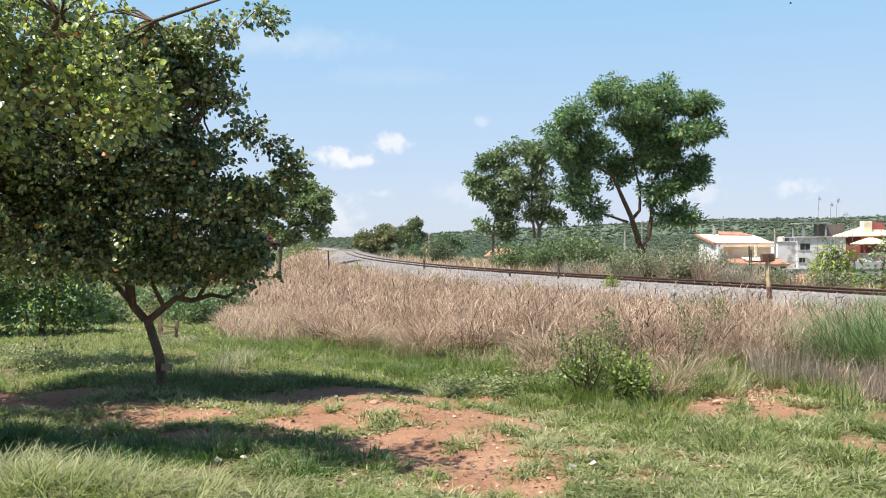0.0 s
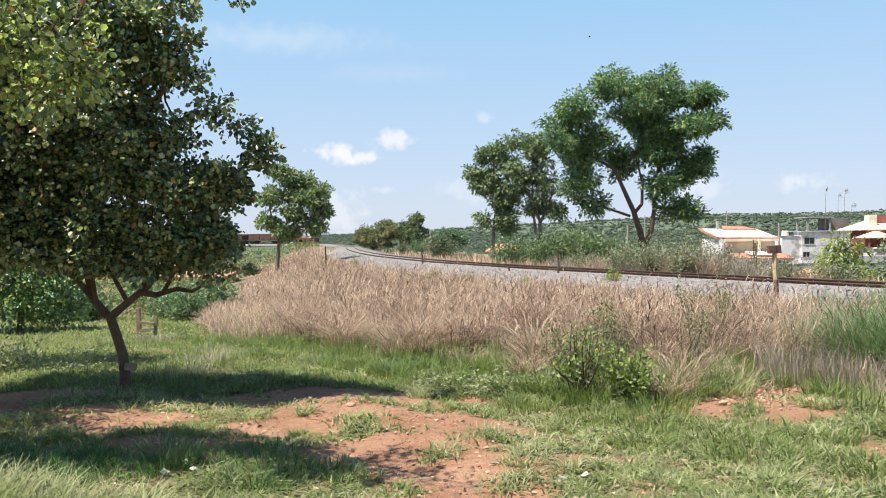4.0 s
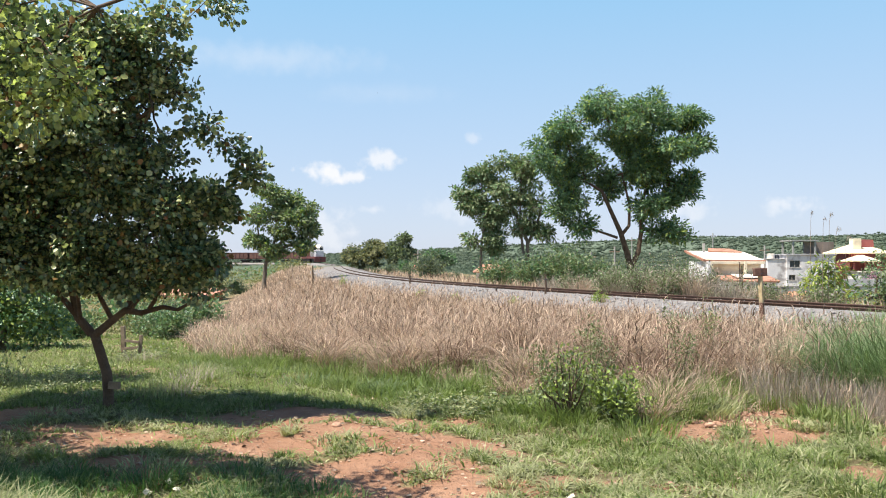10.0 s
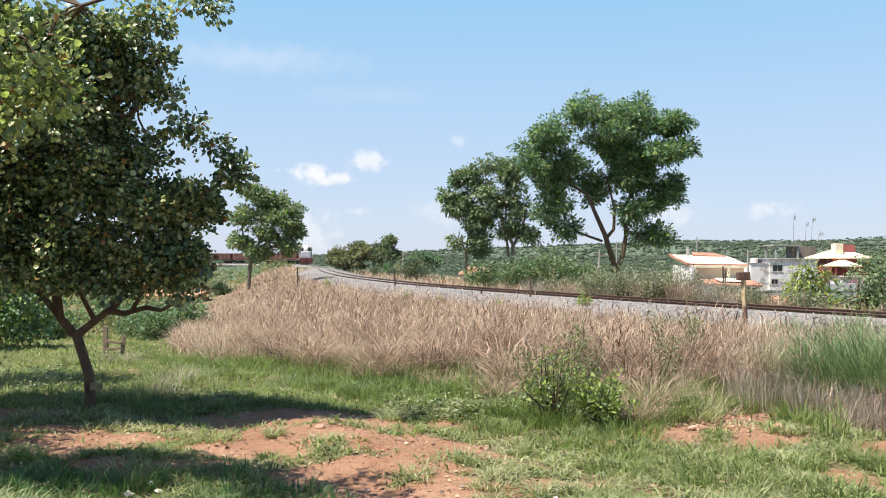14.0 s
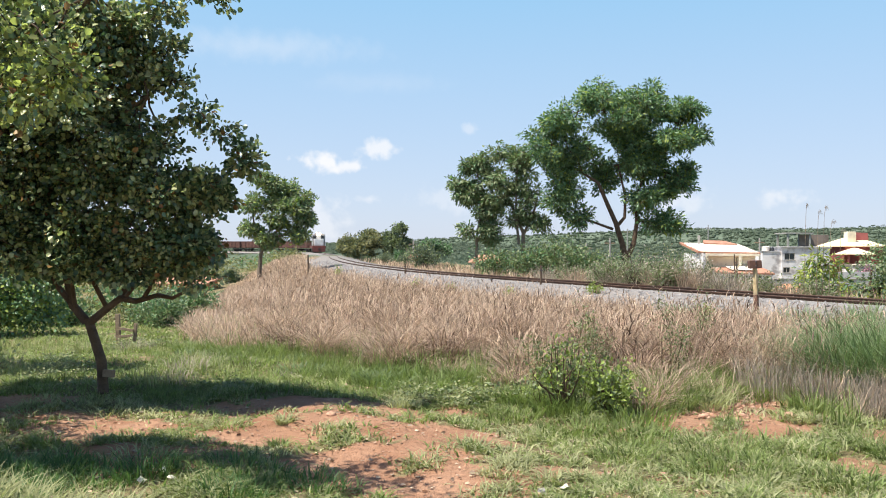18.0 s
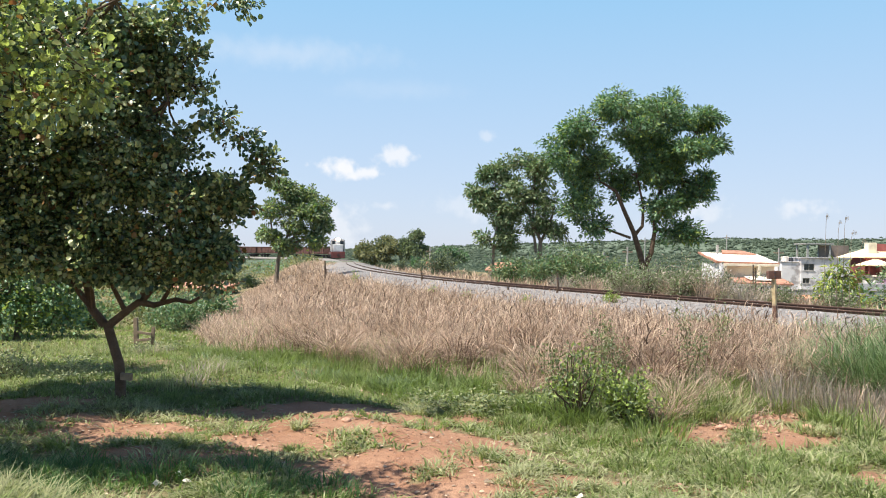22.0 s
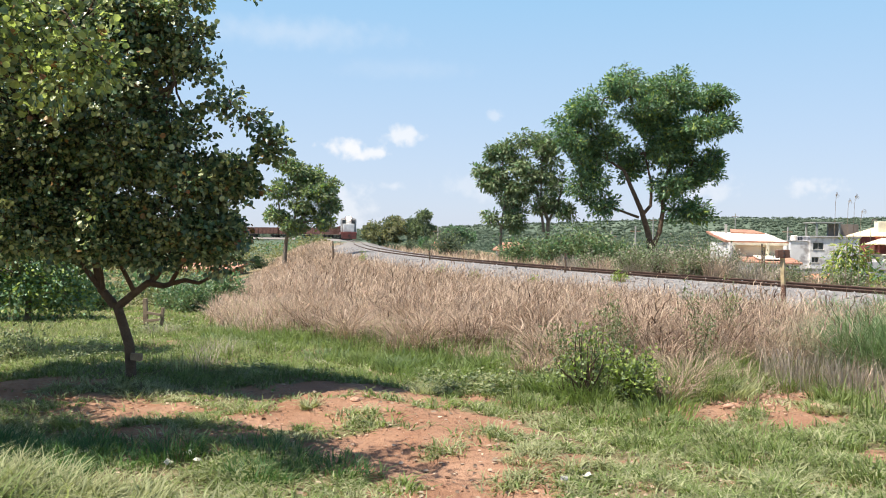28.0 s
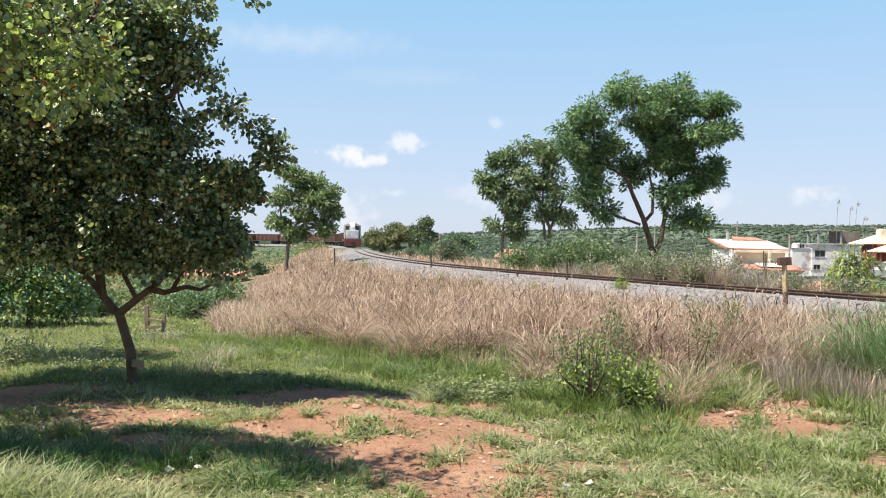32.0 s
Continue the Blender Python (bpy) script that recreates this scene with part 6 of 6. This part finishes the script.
    for x, y in ((-5.0, 11.2), (-6.2, 11.4), (-4.7, 10.3), (-6.8, 10.4), (-5.6, 12.4), (-4.9, 14.3), (-5.1, 14.1), (-7.2, 12.6), (-2.9, 11.8), (-2.4, 9.6), (-0.2, 9.3), (0.0, 8.9), (0.5, 8.9)):
        c = copy_thing(weed, pose(x, y, ground_z(x, y) - 0.02, 0, 0, random.uniform(0, 360)))
        f = random.uniform(0.6, 1.0)
        c.scale = (f * 1.4, f * 1.4, f * 0.6)
    # trees at the left of the field
    for fx, fy, sh, lab in ((-8.9, 17.2, [(-8.6, 17.2, 0.85, 1.15, 1.0, 0.6), (-9.8, 17.2, 0.95, 1.1, 1.0, 0.7), (-8.0, 17.0, 0.3, 0.6, 0.6, 0.5), (-8.9, 16.8, 0.35, 0.8, 0.6, 0.4)], "low orchard tree with light green leaves and drooping boughs"), (-11.2, 16.5, [(-11.2, 16.5, 1.0, 1.3, 1.2, 1.0), (-10.4, 16.3, 0.5, 0.9, 0.8, 0.5)], "orchard tree with dense dark leaves")):
        z = ground_z(fx, fy)
        tree("orchard_tree", (fx, fy, z), [([(fx, fy, z - 0.03), (fx + 0.02, fy, z + 0.45), (fx + 0.2, fy, z + 0.8)], 0.07, 0.05)], sh, 260, 40, 0.14, 0.085, ((M_LEAF_TALL, 0.66), (M_LEAF_BRIGHT, 0.34)), M_BARK_PALE, lab, limbs=10, spray=0.25, group="orchard trees")
    # mango and garden trees beyond the track
    for fx, fy, sh, lab in ((11.6, 26, [(11.7, 26, 1.0, 0.55, 0.5, 0.55), (11.4, 26, 0.6, 0.45, 0.4, 0.4), (12.2, 26, 0.35, 0.5, 0.45, 0.4)], "young mango tree with yellow-green drooping leaves"), (12.7, 25, [(12.6, 25, 0.1, 0.6, 0.5, 0.35), (13.2, 25, 0.2, 0.5, 0.5, 0.4)], "low mango bush with yellow-green leaves"),
                            (13.4, 25, [(13.5, 25, 1.1, 1.1, 1.0, 0.95), (14.8, 25, 1.1, 1.2, 1.0, 1.2), (13.1, 25, 0.2, 1.0, 0.8, 0.7)], "bushy garden tree with dull green leaves")):
        z = ground_z(fx, fy)
        mats = ((M_LEAF_GREY, 0.7), (M_LEAF_TALL, 0.3)) if fx > 13 else ((M_LEAF_YELLOW, 0.7), (M_LEAF_TALL, 0.3))
        tree("garden_tree", (fx, fy, z), [([(fx, fy, z - 0.03), (fx, fy, z + 0.6), (fx + 0.05, fy, z + 1.1)], 0.05, 0.03)], sh, 60 if fx < 13 else 420, 24, 0.12, 0.20 if fx < 13 else 0.10, mats, M_BARK, lab, aspect=0.32 if fx < 13 else 0.6, limbs=8, round_leaf=False, droop=0.7, group="garden trees")
    shrub("flowering_shrub", 54.0, 107.0, 0.9, 4.6, 240, 0.25, ((M_BLOSSOM, 0.7), (M_LEAF_HAZE, 0.3)), "pink flowering garden shrub before the red house", stems=14, spread=0.25)
    for x, y, h in ((4.5, 24.6, 0.42), (-4.8, 41, 0.85), (0.4, 29.5, 0.35), (-0.9, 33, 0.35), (2.2, 27, 0.4), (6.0, 19.2, 0.4)):
        shrub("sapling", x, y, 0.2, h, 46, 0.07, ((M_LEAF_BRIGHT, 1.0),), "bright yellow-green sapling on the ballast edge", stems=8, spread=0.05, group="saplings by the track", per=8)
    for x, y, h in ((1.05, 8.5, 0.95), (1.5, 8.9, 1.15), (2.6, 9.6, 1.2), (3.6, 11.5, 1.3), (1.9, 10.2, 1.1)):
        shrub("tall_weed", x, y, 0.22, h, 60, 0.035, ((M_LEAF_GREY, 0.6), (M_LEAF_OLIVE, 0.4)), "tall leggy weed standing above the dry grass", stems=5, spread=0.05, group="tall weeds", per=10, thick=0.005)


build_more_plants()


M_LITTER = surface("fallen_leaf", (0.26, 0.17, 0.11), (0.46, 0.35, 0.25), 3, 0.8, 0, 30, island=0.5)


def build_litter():
    n = 900
    x, y = RNG.normal(size=n) * 0.36 + 2.73, RNG.normal(size=n) * 0.45 + 8.59
    st = stones(np.column_stack([x, y, land(x, y)[0] + 0.005]), 0.01 + 0.03 * RNG.random(n) ** 2, "rubble", M_STONE_RED)
    tagged(st, "loose reddish rubble on the bare bank", "rubble", kind="stuff")
    n = 16000
    x, y = scatter(n, -0.6, 0.55, 4.3, 14, 1.5)
    k = bare(x, y) > 0.30
    x, y = x[k], y[k]
    st = stones(np.column_stack([x, y, land(x, y)[0]]), 0.004 + 0.011 * RNG.random(len(x)) ** 3, "pebbles", M_STONE_RED)
    tagged(st, "small pebbles scattered on the red earth", "pebbles", kind="stuff")
    n = 2600
    x, y = scatter(n, -0.75, 0.35, 4.4, 12, 1.6)
    a = RNG.uniform(0, 6.28, n)
    V, F = leaves(np.column_stack([x, y, land(x, y)[0] + 0.012]), np.column_stack([np.cos(a), np.sin(a), RNG.uniform(-0.05, 0.15, n)]), RNG.uniform(0.02, 0.05, n), 0.6, 0.2, True)
    tagged(part("leaf_litter", tri_mesh("leaf_litter", V, F), M_LITTER), "fallen dry leaves scattered on the earth", "leaf litter", kind="stuff")
    for x, y, s, m, lab in ((1.58, 5.95, 0.04, M_STONE_RED, "pale reddish stone in the grass"), (3.1, 6.35, 0.03, M_STONE_RED, "flat pale stone in the grass"), (3.25, 5.9, 0.035, M_STONE_RED, "flat pale stone in the grass"), (0.68, 5.55, 0.035, M_STONE, "small pale stone on the earth"), (-1.0, 7.95, 0.05, M_STONE_RED, "dusty stone on the path"), (3.3, 8.0, 0.06, M_STONE_RED, "reddish rock on the bank"), (2.5, 8.0, 0.05, M_STONE_RED, "reddish rock on the bank")):
        bm = bmesh.new()
        bmesh.ops.create_icosphere(bm, subdivisions=2, radius=s)
        for v in bm.verts:
            v.co *= 1 + 0.35 * noise.noise(v.co * 14 + Vector((x * 9, y, 0)))
            v.co.z *= 0.55
        ob = part("stone", bm, m)
        ob.matrix_basis = pose(x, y, ground_z(x, y) + s * 0.25, 0, 0, random.uniform(0, 360))
        tagged(ob, lab, "stone", "stones")
    for x, y, s, lab in ((0.82, 5.5, 0.05, "crumpled pale scrap of paper on the earth"), (-1.95, 5.62, 0.05, "torn white plastic scrap in the shade"), (-1.75, 5.6, 0.045, "torn white plastic scrap in the shade"), (-1.85, 5.75, 0.04, "torn white plastic scrap in the shade"), (1.2, 6.45, 0.035, "yellow fallen leaf in the grass")):
        bm = bmesh.new()
        bmesh.ops.create_grid(bm, x_segments=5, y_segments=4, size=s * 0.5)
        for v in bm.verts:
            v.co.z = 0.35 * s * noise.noise(v.co * 26 + Vector((x * 5, y * 3, 1)))
        bmesh.ops.solidify(bm, geom=bm.faces[:], thickness=0.002)
        ob = part("scrap", bm, M_PAPER if "yellow" not in lab else M_LEAF_BRIGHT)
        ob.matrix_basis = pose(x, y, ground_z(x, y) + 0.05, random.uniform(-25, 25), random.uniform(-25, 25), random.uniform(0, 360))
        tagged(ob, lab, "litter", "litter")


build_litter()

# ---- things that move ----
M_LOCO = surface("loco_paint", (0.56, 0.55, 0.54), (0.68, 0.67, 0.66), 2, 0.5, 0.1, 30, stain=(0.22, 0.15, 0.12), stain_amount=0.4)
M_LOCO_GREY = surface("loco_grey", (0.27, 0.255, 0.245), (0.40, 0.38, 0.365), 2, 0.55, 0.1, 30, stain=(0.14, 0.09, 0.075), stain_amount=0.5)
M_LOCO_RED = surface("loco_maroon", (0.12, 0.035, 0.03), (0.19, 0.06, 0.05), 2, 0.6, 0.1, 30, stain=(0.06, 0.045, 0.04), stain_amount=0.6)
M_STEEL = surface("dark_steel", (0.03, 0.03, 0.03), (0.07, 0.06, 0.055), 6, 0.6, 0.3, 40, metal=0.5)
M_RUST = surface("wagon_rust", (0.075, 0.036, 0.030), (0.15, 0.072, 0.055), 1.5, 0.85, 0.3, 20, stain=(0.07, 0.04, 0.035), stain_amount=0.6)
M_DARK_GLASS = surface("dark_glass", (0.02, 0.025, 0.03), (0.03, 0.035, 0.04), 2, 0.15, 0, 10, gloss=0.6)
M_LAMP = glow("headlight", (1.0, 0.88, 0.68), 22.0)


def build_train():
    """The engine and its wagons, their noses towards +x."""
    lo = thing("locomotive", 0, 0, 0, label="maroon diesel locomotive with pale grey cab and lit headlight", category="locomotive")
    part("underframe", box(-7.2, 7.2, -1.35, 1.35, 0.95, 1.35, 0.05), M_LOCO_RED, lo)
    part("pilot", box(7.1, 7.45, -1.3, 1.3, 0.2, 1.35, 0.08), M_LOCO_RED, lo)
    part("short_hood", box(5.3, 7.1, -0.95, 0.95, 1.35, 2.75, 0.12), M_LOCO, lo, "pale grey nose")
    cab = part("cab", box(3.2, 5.3, -1.35, 1.35, 1.35, 3.72, 0.32), M_LOCO_GREY, lo)
    part("cab_roof", cylinder(1.25, 2.0, "x", (4.25, 0, 2.78), 24), M_LOCO_GREY, lo)
    part("front_panel", box(5.31, 5.36, -0.42, 0.42, 2.6, 3.4, 0.02), M_LOCO, cab, "pale grey panel between the windows")
    for y in (-1, 1):
        part("front_window", box(5.29, 5.34, y * 0.80 - 0.3, y * 0.80 + 0.3, 2.8, 3.4, 0.01), M_DARK_GLASS, cab)
        part("side_window", box(3.7, 4.8, y * 1.355 - 0.015, y * 1.355 + 0.015, 2.7, 3.4, 0.01), M_DARK_GLASS, cab)
    part("long_hood", box(-6.9, 3.2, -0.9, 0.9, 1.35, 3.6, 0.15), M_LOCO_RED, lo)
    for i in range(7):
        part("hood_door", box(-6.3 + i * 1.3, -5.2 + i * 1.3, -0.93, -0.89, 1.6, 3.1, 0.01), M_LOCO_RED, lo)
        part("hood_door", box(-6.3 + i * 1.3, -5.2 + i * 1.3, 0.89, 0.93, 1.6, 3.1, 0.01), M_LOCO_RED, lo)
    part("lamp_housing", box(5.2, 5.42, -0.5, 0.5, 3.46, 3.98, 0.1), M_LOCO_RED, lo)
    for y in (-0.2, 0.2):
        part("headlight", cylinder(0.2, 0.08, "x", (5.46, y, 3.72)), M_LAMP, lo, "lit warm headlight")
    part("exhaust_stack", box(-1.6, -0.9, -0.3, 0.3, 3.55, 3.85, 0.04), M_STEEL, lo)
    part("coupler", box(7.4, 7.85, -0.14, 0.14, 0.62, 0.9, 0.04), M_STEEL, lo)
    part("fuel_tank", box(-1.8, 1.8, -1.15, 1.15, 0.35, 0.95, 0.12), M_STEEL, lo)
    for y in (-1.3, 1.3):
        part("handrail", tubes([((5.4, y, 2.35), (7.2, y, 2.35), 0.025, 0.025), ((7.2, y, 2.35), (7.2, y, 1.35), 0.025, 0.025), ((6.3, y, 2.35), (6.3, y, 1.35), 0.02, 0.02), ((5.4, y, 2.35), (5.4, y, 1.35), 0.02, 0.02)], 6), M_LOCO, lo)

    def bogie(owner, x, axles):
        b = part("bogie", box(x - 0.9 * axles / 2 - 0.3, x + 0.9 * axles / 2 + 0.3, -0.95, 0.95, 0.4, 0.8, 0.06), M_STEEL, owner)
        for i in range(axles):
            for y in (-0.53, 0.53):
                part("wheel", cylinder(0.42, 0.12, "y", (x + (i - (axles - 1) / 2) * 1.1, y, 0.42)), M_STEEL, b)

    bogie(lo, 4.6, 3)
    bogie(lo, -4.6, 3)
    lo.scale = (1.0, 1.1, 1.12)
    wg = thing("gondola_wagon", 0, 0, 0, label="rusty brown open freight wagon with ribbed sides", category="freight wagon", group="wagons of the train")
    part("floor", box(-5.6, 5.6, -1.25, 1.25, 0.95, 1.15, 0.02), M_RUST, wg)
    for y in (-1.25, 1.25):
        part("side_wall", box(-5.6, 5.6, y - 0.05, y + 0.05, 1.15, 2.65, 0.02), M_RUST, wg)
        part("top_rail", box(-5.65, 5.65, y - 0.1, y + 0.1, 2.65, 2.77, 0.02), M_RUST, wg)
        for i in range(9):
            part("rib", box(-5.5 + i * 1.35, -5.35 + i * 1.35, y * 1.07 - 0.05, y * 1.07 + 0.05, 1.1, 2.65, 0.02), M_RUST, wg)
    for x in (-5.6, 5.6):
        part("end_wall", box(x - 0.05, x + 0.05, -1.2, 1.2, 1.15, 2.65, 0.02), M_RUST, wg)
    part("coupler", box(5.6, 6.05, -0.12, 0.12, 0.65, 0.9, 0.03), M_STEEL, wg)
    bogie(wg, 3.9, 2)
    bogie(wg, -3.9, 2)
    return [lo, wg] + [copy_thing(wg, pose(0, 0, 0)) for _ in range(11)]


TRAIN = build_train()


def build_bird():
    b = thing("bird", 0, 0, 0, label="dark bird gliding high over the trees", category="bird")
    me = bmesh.new()
    bmesh.ops.create_uvsphere(me, u_segments=10, v_segments=8, radius=0.09)
    bmesh.ops.scale(me, vec=(2.1, 0.8, 0.75), verts=me.verts)
    part("body", me, M_STEEL, b)
    for s in (-1, 1):
        V = [(0.1, 0, 0.03), (-0.11, 0, 0.03), (0.11, s * 0.25, 0.08), (-0.1, s * 0.26, 0.08), (-0.02, s * 0.55, 0.1), (-0.1, s * 0.54, 0.09)]
        V += [(x, y, z - 0.025) for x, y, z in V]
        w = bmesh.new()
        vs = [w.verts.new(v) for v in V]
        for f in ((0, 2, 3, 1), (2, 4, 5, 3), (6, 7, 9, 8), (8, 9, 11, 10), (0, 6, 8, 2), (2, 8, 10, 4), (1, 3, 9, 7), (3, 5, 11, 9), (4, 10, 11, 5)):
            w.faces.new([vs[i] for i in f])
        bmesh.ops.recalc_face_normals(w, faces=w.faces)
        part("wing", w, M_STEEL, b)
    return b


BIRD = build_bird()


def motions():
    """The train comes slowly round the bend; the bird glides across."""
    nose = float(LINE_S[np.argmin(np.abs(LINE[:, 1] - 149) + np.abs(LINE[:, 0] + 19.7))])
    for i, ob in enumerate(TRAIN):
        back = 7.5 if i == 0 else 15.3 + 5.8 + (i - 1) * 11.75
        rows = []
        for k in range(17):
            t = k * 2.0
            s = nose + 2.8 * (32 - t) + back
            a, _ = along(s - 4)
            b, _ = along(s + 4)
            rows.append((t, pose((a[0] + b[0]) / 2, (a[1] + b[1]) / 2, RAIL_TOP - 0.02, 0, 0, math.degrees(math.atan2(a[1] - b[1], a[0] - b[0])))))
        walk(ob, rows)
    rows = []
    for t, az, el in BIRD_WAY:
        d = 150.0 if t < 7 else 150 + 60 * (t - 6)
        rows.append((t, pose(d * math.sin(radians(az)), d * math.cos(radians(az)), 1.6 + d * math.tan(radians(el)), 0, -5, 180 - az)))
    walk(BIRD, rows)


BIRD_WAY = ((0, 21.6, 14.5), (0.5, 20.29, 14.42), (1.5, 16.99, 14.11), (2.5, 13.69, 13.69), (3.5, 10.48, 13.22), (5.5, 5.21, 12.41), (6, 4.1, 12.27), (8, -0.6, 11.6), (16, -18, 9.5), (32, -50, 8))

motions()
